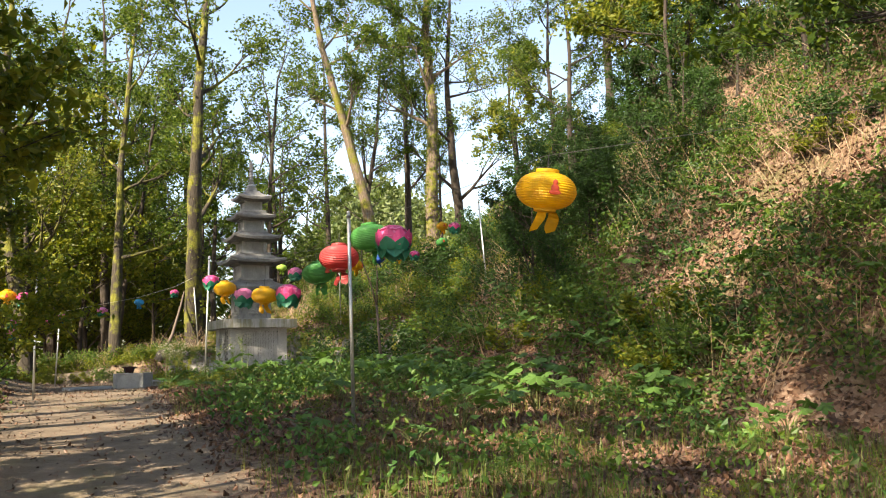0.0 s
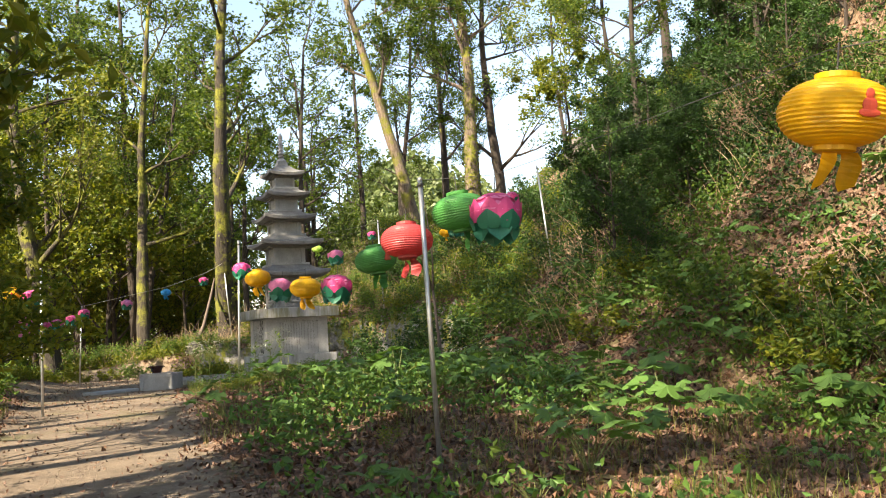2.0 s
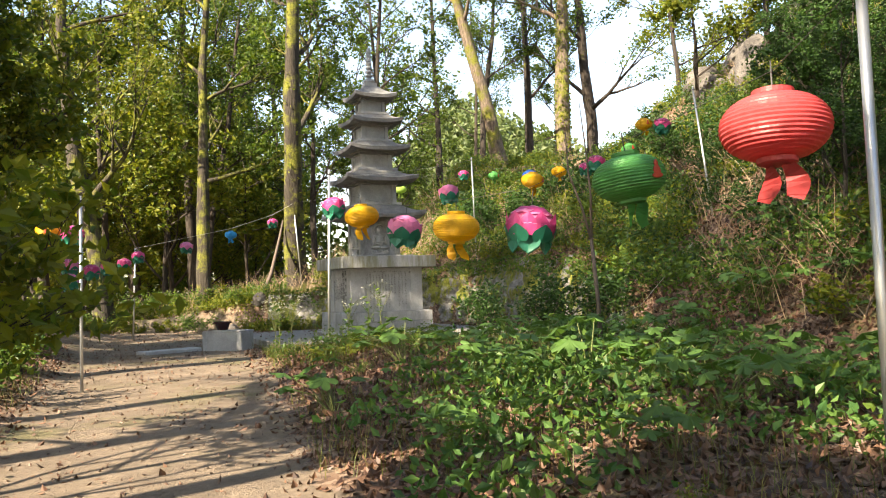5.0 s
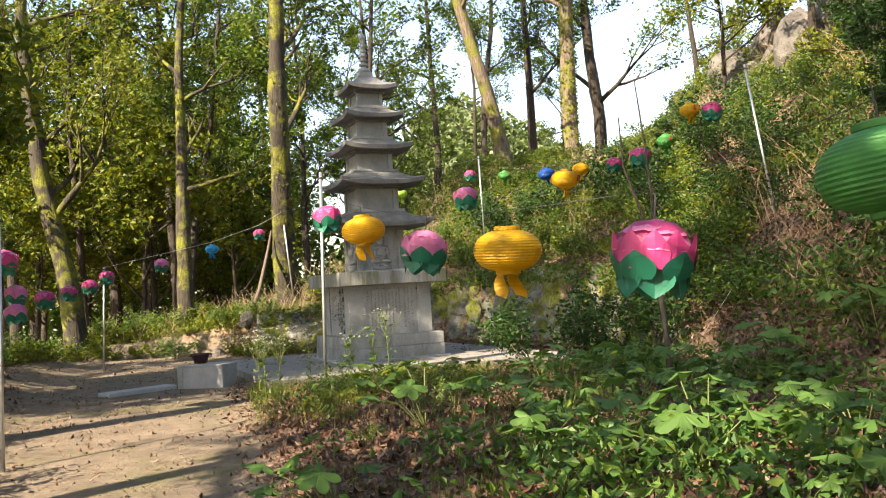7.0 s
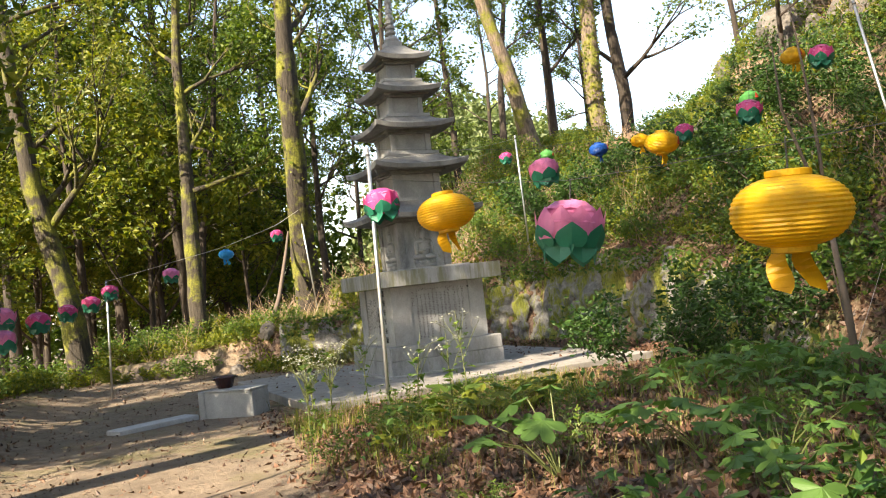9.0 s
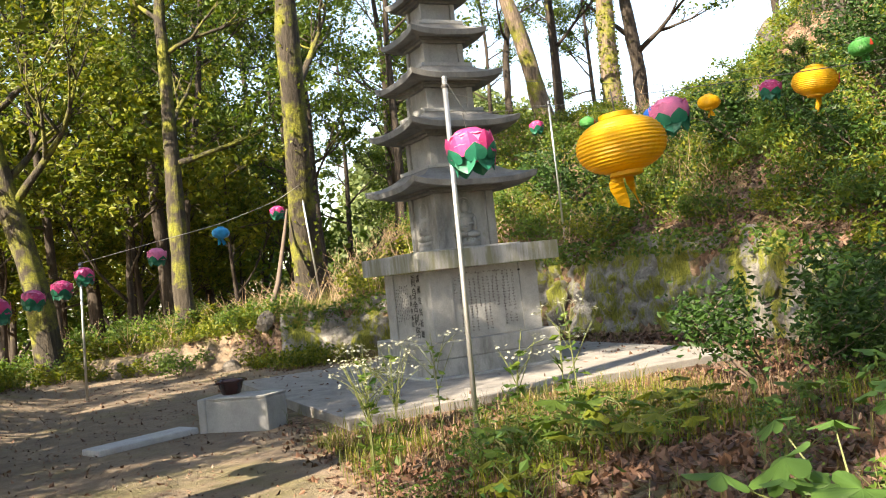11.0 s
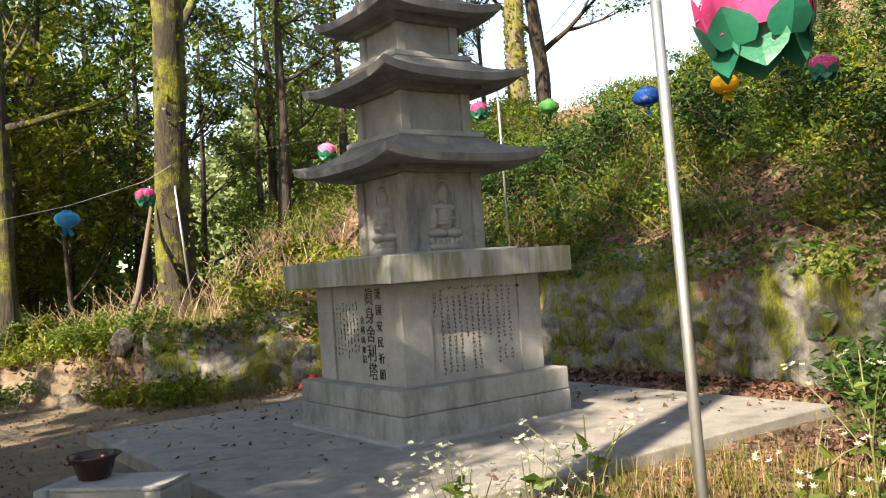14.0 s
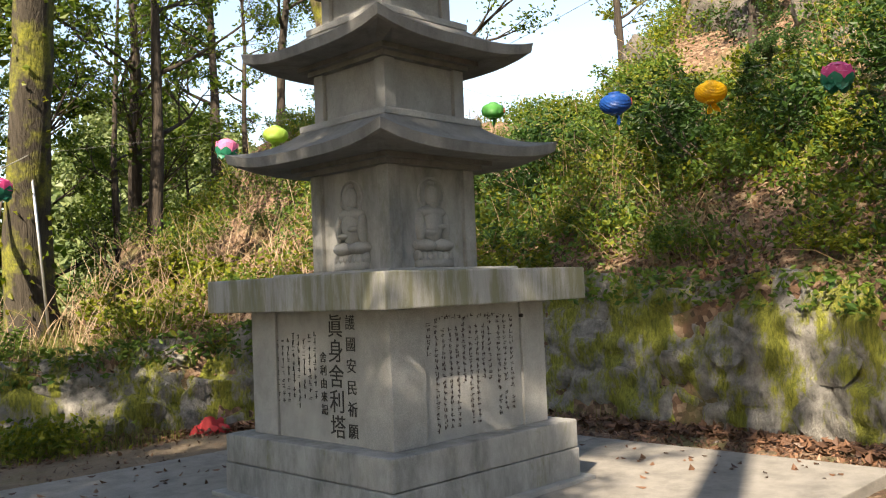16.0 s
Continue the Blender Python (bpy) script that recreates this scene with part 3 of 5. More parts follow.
def boulder_wall():
    r = random.Random(11)
    t = thing("wall_east", "mossy retaining wall of rough stones set in earth", "wall", pose(0, 0, 0), kind="structure")
    line, bank = FOOT[5:12], BANK[5:12]
    cols, rows = 380, 46
    verts, faces = [], []
    for i in range(cols):
        x, y, top, out = along(line, bank, i / (cols - 1) * (len(line) - 1))
        for j in range(rows):
            f = j / (rows - 1)
            p = Vector((x, y, -0.25 + f * (top + 0.34)))
            c = noise.voronoi(Vector((p.x * 1.7, p.y * 1.7, p.z * 2.3)) + 0.25 * noise.noise_vector(p * 2.5))[0]
            crack = min((c[1] - c[0]) * 2.2, 1.0)
            push = 0.085 * crack ** 0.5 + 0.12 * noise.noise(p * 1.6) + 0.06 * noise.noise(p * 6) + 0.035 * noise.noise(p * 13)
            lip = 0.12 * noise.noise(Vector((x * 1.3, y * 1.3, 5.0))) * f
            p = p + out * (0.02 + push - 0.34 * f * f) + Vector((0, 0, lip))
            verts.append(tuple(p))
    for i in range(cols - 1):
        for j in range(rows - 1):
            a = i * rows + j
            faces.append((a, a + 1, a + rows + 1, a + rows))
    linked("wall_face", mesh_of("wall_face", verts, faces, MOSS_STONE, True), t)
    shapes = [boulder_mesh(k, MOSS_STONE) for k in range(9)]
    for k in range(70):
        x, y, top, out = along(line, bank, r.uniform(0.3, len(line) - 1))
        f = r.random()
        z = -0.15 + f * (top - 0.02)
        s = r.uniform(0.30, 0.72)
        p = Vector((x, y, 0)) + out * (0.10 - 0.30 * f * f)
        ob = linked("stone", r.choice(shapes), t)
        ang = math.degrees(math.atan2(out.y, out.x))
        ob.matrix_basis = pose(p.x, p.y, z, 0, 0, ang) @ Matrix.Diagonal((s * 0.26, s * 1.1, s * 0.8, 1)) @ pose(0, 0, 0, r.uniform(0, 360), r.uniform(-20, 20), 0)
    crag = [boulder_mesh(20 + k, ROCK) for k in range(5)]
    for k, (x, y, s) in enumerate(((9.1, -1.7, 1.5), (9.7, -2.3, 1.2), (11.6, 3.0, 1.3), (12.2, 2.2, 1.5), (11.0, 2.3, 1.0), (11.2, 4.6, 0.9), (10.5, 4.0, 0.7), (9.3, -1.0, 0.75), (9.9, -0.2, 0.95), (10.5, 0.9, 0.8), (8.7, -0.3, 0.55), (5.5, -3.3, 0.5), (9.9, -2.2, 0.9), (10.9, -1.2, 1.2), (7.6, 4.8, 0.6), (8.2, 2.4, 0.6), (-1.35, 5.75, 0.45), (-2.0, 5.9, 0.35))):
        rock = thing("rock", "grey weathered rock jutting from the hillside", "rock", pose(x, y, ground_z(x, y) + 0.15 * s), group="outcrop rocks")
        ob = linked("stone", crag[k % 5], rock)
        ob.matrix_basis = pose(0, 0, 0, r.uniform(-30, 30), r.uniform(-30, 30), r.uniform(0, 360)) @ Matrix.Diagonal((s * 1.1, s, s * 1.35, 1))


boulder_wall()


# ---- lanterns, poles and cords ----
def strand(name, points, radius, material, label, category="cord"):
    t = thing(name, label, category, pose(*points[0]))
    verts, faces = tube_data([Vector(p) - Vector(points[0]) for p in points], [radius] * len(points), 5)
    linked("line", mesh_of("line", verts, faces, material), t)


def steel_pole(foot, top, radius=0.019, hook=True):
    f, h = Vector(foot), Vector(top)
    t = thing("lantern_pole", "thin galvanised steel pole set in the ground", "pole", pose(*foot), group="lantern poles")
    d = h - f
    verts, faces = tube_data([-0.06 * d.normalized(), d * 0.5, d], [radius] * 3, 12)
    linked("tube", mesh_of("tube", verts, faces, STEEL, True), t)
    cap = part("cap", lathe([(radius * 1.08, 0), (radius * 1.08, 0.012), (radius * 0.6, 0.018)], 12), STEEL, t)
    cap.location = d
    if hook:
        tie = part("tie", lathe([(radius * 1.25, 0), (radius * 1.4, 0.012), (radius * 1.25, 0.024)], 10), WIRE, t)
        tie.location = d * 0.975


def paper_lantern(colour, name_of, seed, emblem=True):
    """An oval ribbed paper lantern with a collar above and below, a loop and two paper tails."""
    t = thing("paper_lantern", f"{name_of} ribbed oval paper lantern with paper tails on a cord", "lantern", group="oval paper lanterns")
    mat = paper_material(f"{name_of}_paper", colour)
    prof, ribs = [], 19
    for k in range(ribs * 2 + 1):
        f = k / (ribs * 2)
        a = -1.30 + 2.60 * f
        r = 0.235 * math.cos(a) ** 0.8 + (0.003 if k % 2 == 0 else -0.003)
        prof.append((max(r, 0.085), 0.14 * math.sin(a) / math.sin(1.30)))
    part("shade", lathe(prof, 36), mat, t)
    part("top_collar", lathe([(0.082, 0.0), (0.09, 0.004), (0.09, 0.026), (0.078, 0.03)], 24, 0.138), mat, t)
    part("bottom_collar", lathe([(0.07, 0.0), (0.086, 0.006), (0.088, 0.03)], 24, -0.166), mat, t)
    part("loop", lathe([(0.004, 0), (0.004, 0.14)], 6, 0.16), WIRE, t)
    for s, turn in ((-1, 12), (1, -25)):
        bm = bmesh.new()
        cols = []
        for k in range(7):
            f = k / 6
            w = 0.03 + 0.018 * math.sin(f * 3)
            bend = 0.02 * math.sin(f * 4 + seed) + s * 0.03 * f
            cols.append([bm.verts.new((s * 0.045 + bend - w, 0.012 * math.cos(5 * f), -0.165 - 0.165 * f)), bm.verts.new((s * 0.045 + bend + w, -0.014 * math.cos(4 * f), -0.165 - 0.165 * f * (1.0 if k < 6 else 0.86)))])
        for a, b in zip(cols, cols[1:]):
            bm.faces.new((a[0], a[1], b[1], b[0]))
        bmesh.ops.solidify(bm, geom=bm.faces[:], thickness=0.002)
        part("tail", bm, mat, t).matrix_basis = pose(0, 0, 0, 0, 0, turn)
    if emblem:
        red = plain_material("red_print", (0.45, 0.05, 0.02), 0.6)
        bm = bmesh.new()
        for x, z, w, h in ((0, -0.03, 0.05, 0.018), (0, 0.0, 0.034, 0.035), (0, 0.045, 0.02, 0.024)):
            g = bmesh.ops.create_uvsphere(bm, u_segments=10, v_segments=6, radius=1)
            for v in g["verts"]:
                v.co = Vector((x + v.co.x * w, v.co.y * 0.006, z + v.co.z * h))
        part("printed_emblem", bm, red, t).matrix_basis = pose(0, 0, 0, 0, 0, -8) @ pose(0, -0.236, 0.0)
    return t


def petal(length, width, curl, fat):
    """One pointed, cupped petal hanging from its upper edge, with a thin thickness."""
    bm, rows = bmesh.new(), []
    for k in range(6):
        f = k / 5
        w = width * (0.55 + 0.9 * f * (1 - f) * 1.4) * (1 - f ** 3.5)
        w = max(w, 0.004)
        rows.append([bm.verts.new((u * w, -fat * math.sin(f * 2.2) - curl * f * f + 0.35 * abs(u) * w * 0.5, length * (f - 0.5))) for u in (-1, -0.5, 0, 0.5, 1)])
    for a, b in zip(rows, rows[1:]):
        for k in range(4):
            bm.faces.new((a[k], a[k + 1], b[k + 1], b[k]))
    me = bpy.data.meshes.new("petal")
    bm.to_mesh(me)
    bm.free()
    return me


PINK = [paper_material("pink_paper", (0.70, 0.075, 0.27), 0.3), paper_material("pale_pink_paper", (0.82, 0.24, 0.46), 0.3)]
SEPAL = paper_material("green_paper", (0.015, 0.20, 0.12), 0.25)


def lotus_lantern(seed, pale=False):
    """A lotus lantern: a round body under rows of pink petals, and green sepals that point down."""
    t = thing("lotus_lantern", "pink paper lotus lantern with green sepals on a cord", "lantern", group="lotus lanterns")
    r = random.Random(seed)
    prof = [(0.02, 0.135), (0.09, 0.125), (0.14, 0.085), (0.162, 0.02), (0.152, -0.05), (0.11, -0.10), (0.06, -0.12), (0.02, -0.122)][::-1]
    part("body", lathe(prof, 24), PINK[1] if pale else PINK[0], t, smooth=True)
    part("loop", lathe([(0.004, 0), (0.004, 0.14)], 6, 0.12), WIRE, t)
    up, low, leaf = petal(0.17, 0.082, -0.03, 0.016), petal(0.17, 0.088, 0.012, 0.02), petal(0.135, 0.108, 0.004, 0.014)
    for me, m in ((up, PINK[1]), (low, PINK[1] if pale else PINK[0]), (leaf, SEPAL)):
        me.materials.append(m)
    rings = ((up, 8, 0.085, 0.112, -62, "petal"), (up, 9, 0.138, 0.062, -34, "petal"), (low, 10, 0.166, -0.005, -6, "petal"), (leaf, 6, 0.170, -0.072, 13, "sepal"), (leaf, 6, 0.138, -0.150, 170, "sepal"))
    loose = linked("petal", low, t, "pink petal hanging loose")
    loose.matrix_basis = pose(0, 0, 0, 0, 0, 70 * seed) @ pose(0, -0.175, -0.085, 172, 8, 0)
    for row, (me, n, rad, z, tilt, name) in enumerate(rings):
        for k in range(n):
            ob = linked(name, me, t)
            a = 360 * (k + 0.5 * row) / n + r.uniform(-5, 5)
            ob.matrix_basis = pose(0, 0, 0, 0, 0, a) @ pose(0, -rad, z, tilt + r.uniform(-6, 6), 0, 0)
    return t


LOTUS = [lotus_lantern(1), lotus_lantern(2, True)]
OVAL = {
    "yellow": paper_lantern((0.84, 0.50, 0.02), "yellow", 1),
    "green": paper_lantern((0.09, 0.36, 0.09), "green", 2),
    "red": paper_lantern((0.60, 0.085, 0.09), "red", 3),
    "blue": paper_lantern((0.01, 0.09, 0.38), "blue", 4),
    "sky-blue": paper_lantern((0.02, 0.42, 0.75), "sky-blue", 5, False),
    "lime-green": paper_lantern((0.42, 0.62, 0.12), "lime-green", 6, False),
}
first_use = set()


def hang(kind, place, scale=1.0, turn=0.0, lean=0.0):
    src = LOTUS[0] if kind == "pink" else LOTUS[1] if kind == "pale" else OVAL[kind]
    m = pose(*place, lean, lean * 0.6, turn) @ Matrix.Scale(scale * (0.90 if kind in ("pink", "pale") else 0.88), 4)
    if kind not in first_use:
        first_use.add(kind)
        src.matrix_basis = m
    else:
        copy_thing(src, m)


def row_of(items, ends, sag=0.05, lift=0.22, name="rope", material=WIRE, radius=0.0018):
    """Lanterns along one cord: the cord runs just above each of them, from pole to pole."""
    pts = [Vector(ends[0])]
    for k, (kind, place, scale, turn) in enumerate(items):
        hang(kind, place, scale, turn, [-6, 4, 7, -3, 5][k % 5])
        pts.append(Vector(place) + Vector((0, 0, lift * scale)))
    pts.append(Vector(ends[1]))
    fine = []
    for a, b in zip(pts, pts[1:]):
        for k in range(4):
            f = k / 4
            fine.append(a.lerp(b, f) - Vector((0, 0, sag * (b - a).length * 0.25 * f * (1 - f))))
    fine.append(pts[-1])
    strand(name, fine, radius, material, "thin cord strung between poles and carrying lanterns")


POLE_NEAR = ((-3.47, -15.67, ground_z(-3.47, -15.67)), (-3.49, -15.65, 1.91))
POLE_MID = ((-2.50, -5.22, ground_z(-2.5, -5.22)), (-2.38, -5.06, 2.70))
POLE_HILL = ((4.20, -5.75, ground_z(4.2, -5.75)), (4.37, -5.17, 4.34))
POLE_TREE = ((0.17, 7.0, ground_z(0.17, 7.0)), (0.0, 7.12, 3.45))
POLE_WEST = ((-4.60, 4.3, ground_z(-4.6, 4.3)), (-4.52, 4.2, 2.05))
POLE_PATH = ((-5.88, -6.9, ground_z(-5.88, -6.9)), (-5.86, -6.6, 2.1))
POLE_BACK = ((4.15, 3.7, ground_z(4.15, 3.7)), (4.05, 3.6, 4.35))
for foot, top in (POLE_NEAR, POLE_MID, POLE_HILL, POLE_TREE, POLE_WEST, POLE_PATH, POLE_BACK):
    steel_pole(foot, top)

row_of([("pink", (-2.45, -5.49, 2.13), 1.0, 10), ("yellow", (-2.64, -7.39, 1.81), 1.03, 200), ("pale", (-2.82, -9.36, 1.52), 1.05, 60), ("yellow", (-2.98, -11.02, 1.40), 1.06, 150),
        ("pink", (-3.11, -12.56, 1.31), 1.13, 33), ("green", (-3.10, -13.70, 1.48), 1.0, 20), ("red", (-3.39, -15.12, 1.50), 1.05, 120)], (POLE_MID[1], POLE_NEAR[1]))
row_of([("green", (-3.71, -16.70, 1.50), 1.03, 60), ("pink", (-3.58, -16.93, 1.46), 1.1, 100), ("yellow", (-3.84, -19.70, 1.38), 1.0, -10)], (POLE_NEAR[1], (1.6, -24.5, 2.2)))
row_of([("pale", (-0.51, -5.23, 2.38), 1.0, 20), ("yellow", (0.86, -5.47, 2.56), 1.0, 40), ("pink", (1.92, -5.71, 2.85), 0.95, 70), ("yellow", (3.40, -5.00, 3.66), 0.8, 0), ("pink", (3.62, -5.24, 3.62), 1.0, 45)],
       (POLE_MID[1], POLE_HILL[1]))
row_of([("green", (4.38, -3.15, 3.54), 0.9, 0), ("pink", (4.25, -1.74, 3.36), 1.0, 15), ("yellow", (4.41, -0.34, 3.46), 0.92, 90), ("blue", (4.27, 0.79, 3.52), 0.9, 45), ("green", (4.24, 2.65, 3.75), 0.85, 30)],
       (POLE_HILL[1], POLE_BACK[1]))
row_of([("pink", (4.01, 4.05, 3.97), 0.95, 0), ("lime-green", (2.58, 5.20, 3.66), 0.85, 0), ("pale", (2.03, 5.56, 3.50), 0.95, 0)], (POLE_BACK[1], POLE_TREE[1]))
row_of([("pink", (-1.02, 5.25, 2.75), 0.9, 0), ("sky-blue", (-2.28, 4.25, 2.36), 0.72, 0), ("pale", (-3.40, 3.8, 2.06), 0.95, 0)], (POLE_TREE[1], POLE_WEST[1]), material=CORD, radius=0.006)
row_of([("pink", (-4.48, 4.0, 1.86), 1.0, 0), ("pink", (-4.84, 3.0, 1.66), 1.0, 40), ("pink", (-5.22, 2.2, 1.54), 1.0, 80), ("pink", (-5.60, -0.05, 1.42), 1.05, 20), ("pale", (-5.97, -1.08, 1.50), 1.0, 0), ("pale", (-5.98, -1.3, 1.22), 1.0, 60),
        ("pink", (-5.94, -4.6, 1.80), 1.05, 10), ("yellow", (-6.25, -4.5, 1.86), 0.9, 0)], (POLE_WEST[1], POLE_PATH[1]))
for a, b in (((-2.38, -5.06, 2.60), (4.05, 3.6, 4.3)),):
    strand("rope", [Vector(a).lerp(Vector(b), k / 8) - Vector((0, 0, 0.25 * (k / 8) * (1 - k / 8))) for k in range(9)], 0.002, CORD, "thin bare cord strung between two poles")
strand("rope", [(0.15, -8.3, 0.35), (1.6, -7.2, 0.55), (3.4, -6.2, 1.5)], 0.003, CORD, "thin slack cord tied to a sapling near the ground")


# ---- trees ----
def branches(r, base, direction, length, radius, depth, out, tips, droop=0.0):
    """Grows one limb and its side limbs, adding tubes to out and twig ends to tips."""
    n = 5
    pts, d = [Vector(base)], Vector(direction).normalized()
    for k in range(n):
        d = (d + Vector((r.uniform(-1, 1), r.uniform(-1, 1), r.uniform(-0.5, 0.9))) * 0.20 - Vector((0, 0, droop * 0.1))).normalized()
        pts.append(pts[-1] + d * (length / n))
    radii = [radius * (1 - 0.75 * k / n) for k in range(n + 1)]
    if depth:
        out.append(tube_data(pts, radii, 6 if depth > 1 else 4))
    else:
        out.append(tube_data([pts[0], pts[2], pts[5]], [radii[0], radii[2], radii[5]], 3))
    if depth == 0:
        tips.append((pts[-1], length * 0.45))
        tips.append((pts[3], length * 0.40))
        return
    for k in range(2, n + 1):
        for _ in range(2 if k == n else 1):
            side = (d + Vector((r.uniform(-1, 1), r.uniform(-1, 1), r.uniform(-0.35, 0.75))) * 1.1).normalized()
            branches(r, pts[k], side, length * r.uniform(0.42, 0.65), radii[k] * 0.75 + 0.004, depth - 1, out, tips, droop)


def tree_thing(name, label, seed, trunk_pts, radius, bark, leaf, limbs, leaves, leaf_size=0.15, spread=1.0, ivy=0, limb_len=3.2):
    """A tree in its own space: a tapering trunk that follows trunk_pts, limbs from the given heights, and a crown of loose leaves."""
    r = random.Random(seed)
    t = thing(name, label, "tree")
    pts = [Vector(p) for p in trunk_pts]
    fine = []
    for a, b in zip(pts, pts[1:]):
        for k in range(5):
            fine.append(a.lerp(b, k / 5))
    fine.append(pts[-1])
    top = fine[-1].z
    radii = [radius * (1 - 0.72 * p.z / top) * (1 + 0.55 * math.exp(-max(p.z, 0) / 0.35)) for p in fine]
    out, tips = [tube_data([fine[0] - Vector((0, 0, 0.5))] + fine, [radii[0] * 1.15] + radii, 14, 0.3)], []
    v, f = merged(out)
    linked("trunk", mesh_of("trunk", v, f, bark, True), t)
    for h in limbs:
        out = []
        k = min(range(len(fine)), key=lambda q: abs(fine[q].z - h))
        a = r.uniform(0, 2 * math.pi)
        up = r.uniform(0.15, 0.9)
        branches(r, fine[k], (math.cos(a), math.sin(a), up), limb_len * r.uniform(0.7, 1.2) * (1 - 0.35 * h / top), radii[k] * 0.42 + 0.010, 2, out, tips)
        v, f = merged(out)
        linked("limb", mesh_of("limb", v, f, bark, True), t)
    out = []
    branches(r, fine[-1], (0.1, 0.1, 1), limb_len * 0.8, radii[-1], 2, out, tips)
    v, f = merged(out)
    linked("leader", mesh_of("leader", v, f, bark, True), t)
    share = max(1, leaves // max(1, len(tips)))
    centres = np.concatenate([np.array(p)[None, :] + rng.normal(size=(share, 3)) * np.array([1, 1, 0.7]) * s * 0.55 * spread for p, s in tips])
    v, f = leaf_cards(centres, leaf_size, leaf_size * 0.55, 0.7)
    linked("crown", mesh_of("crown", v, f, leaf), t)
    if ivy:
        k = rng.integers(0, len(fine) - 1, ivy)
        w = rng.random(ivy)[:, None]
        base = np.array([fine[q] for q in k]) * (1 - w) + np.array([fine[q + 1] for q in k]) * w
        a = rng.uniform(0, 2 * math.pi, ivy)
        rad = np.array([radii[q] for q in k]) + 0.03
        base = base + np.stack([np.cos(a) * rad, np.sin(a) * rad, np.zeros(ivy)], 1)
        v, f = leaf_cards(base, 0.09, 0.08, 0.8)
        linked("ivy", mesh_of("ivy", v, f, LEAF_YELLOW), t, "ivy clinging to the trunk")
    return t


def placed(t, x, y, turn=0.0, scale=1.0):
    t.matrix_basis = pose(x, y, ground_z(x, y) - 0.05, 0, 0, turn) @ Matrix.Scale(scale, 4)


tree_a = tree_thing("tree", "tall oak with thick moss on its leaning trunk", 21, [(0, 0, 0), (-0.12, -0.3, 2), (-0.32, -1.2, 5), (-0.30, -1.6, 9), (0.1, -1.5, 14)], 0.31, BARK_MOSSY, LEAF_CROWN, (4.5, 6, 7, 8, 9, 10, 11, 12, 13), 7000, 0.15, ivy=260)
placed(tree_a, 0.2, 7.75)
tree_b = tree_thing("tree", "slim tree with moss at its foot beside the yard", 22, [(0, 0, 0), (0.05, 0.2, 3), (0.15, 0.5, 7), (0.5, 0.4, 12)], 0.21, BARK_MOSSY, LEAF_CROWN, (4, 5, 6, 7, 8, 9, 10, 11), 6000)
placed(tree_b, -2.35, 8.6)
tree_big = tree_thing("tree", "large tree with yellow-green moss on a curved trunk", 23, [(0, 0, 0), (-0.15, 0, 2), (-0.75, 0.2, 5), (-1.1, 0.2, 9), (-0.9, 0, 14)], 0.29, BARK_MOSSY, LEAF_YELLOW, (3.5, 4.5, 5.5, 6.5, 8, 9, 10, 11, 12, 13), 7000)
placed(tree_big, -5.0, 10.0)
tree_d = tree_thing("tree", "leaning pale-barked tree on the hillside crest", 24, [(0, 0, 0), (-0.35, 0, 2), (-1.3, 0.1, 5.5), (-2.3, 0.2, 9), (-3.2, 0, 13)], 0.26, BARK_PALE, LEAF_CROWN, (5.5, 6.5, 8, 9, 10, 11, 12), 8000)
placed(tree_d, 8.8, 11.2)
tree_c = tree_thing("tree", "straight tree wrapped in sunlit ivy on the crest", 25, [(0, 0, 0), (0.05, 0, 3), (0.2, 0, 7), (-0.1, 0, 11), (0.2, 0, 15)], 0.34, BARK_PALE, LEAF_CROWN, (6, 7.5, 9, 10, 11, 12, 13), 7500, ivy=2200)
placed(tree_c, 12.6, 13.0)
tree_x = tree_thing("tree", "dark forked tree on the hillside crest", 26, [(0, 0, 0), (0.05, 0, 2.2), (-0.3, 0, 5), (-0.5, 0, 9), (-0.2, 0, 13)], 0.27, BARK, LEAF_CROWN, (2.6, 3.4, 6, 8, 9, 10, 11), 8000, limb_len=4.6)
placed(tree_x, 14.9, 14.4)
tree_near = tree_thing("tree", "dark rough-barked tree close to the path", 27, [(0, 0, 0), (-0.1, 0, 2), (-0.35, 0.1, 6), (-0.6, 0.2, 12)], 0.26, BARK, LEAF_CROWN, (7.8, 8.6, 9.4, 10.2, 11), 4500)
placed(tree_near, -6.95, -5.4)

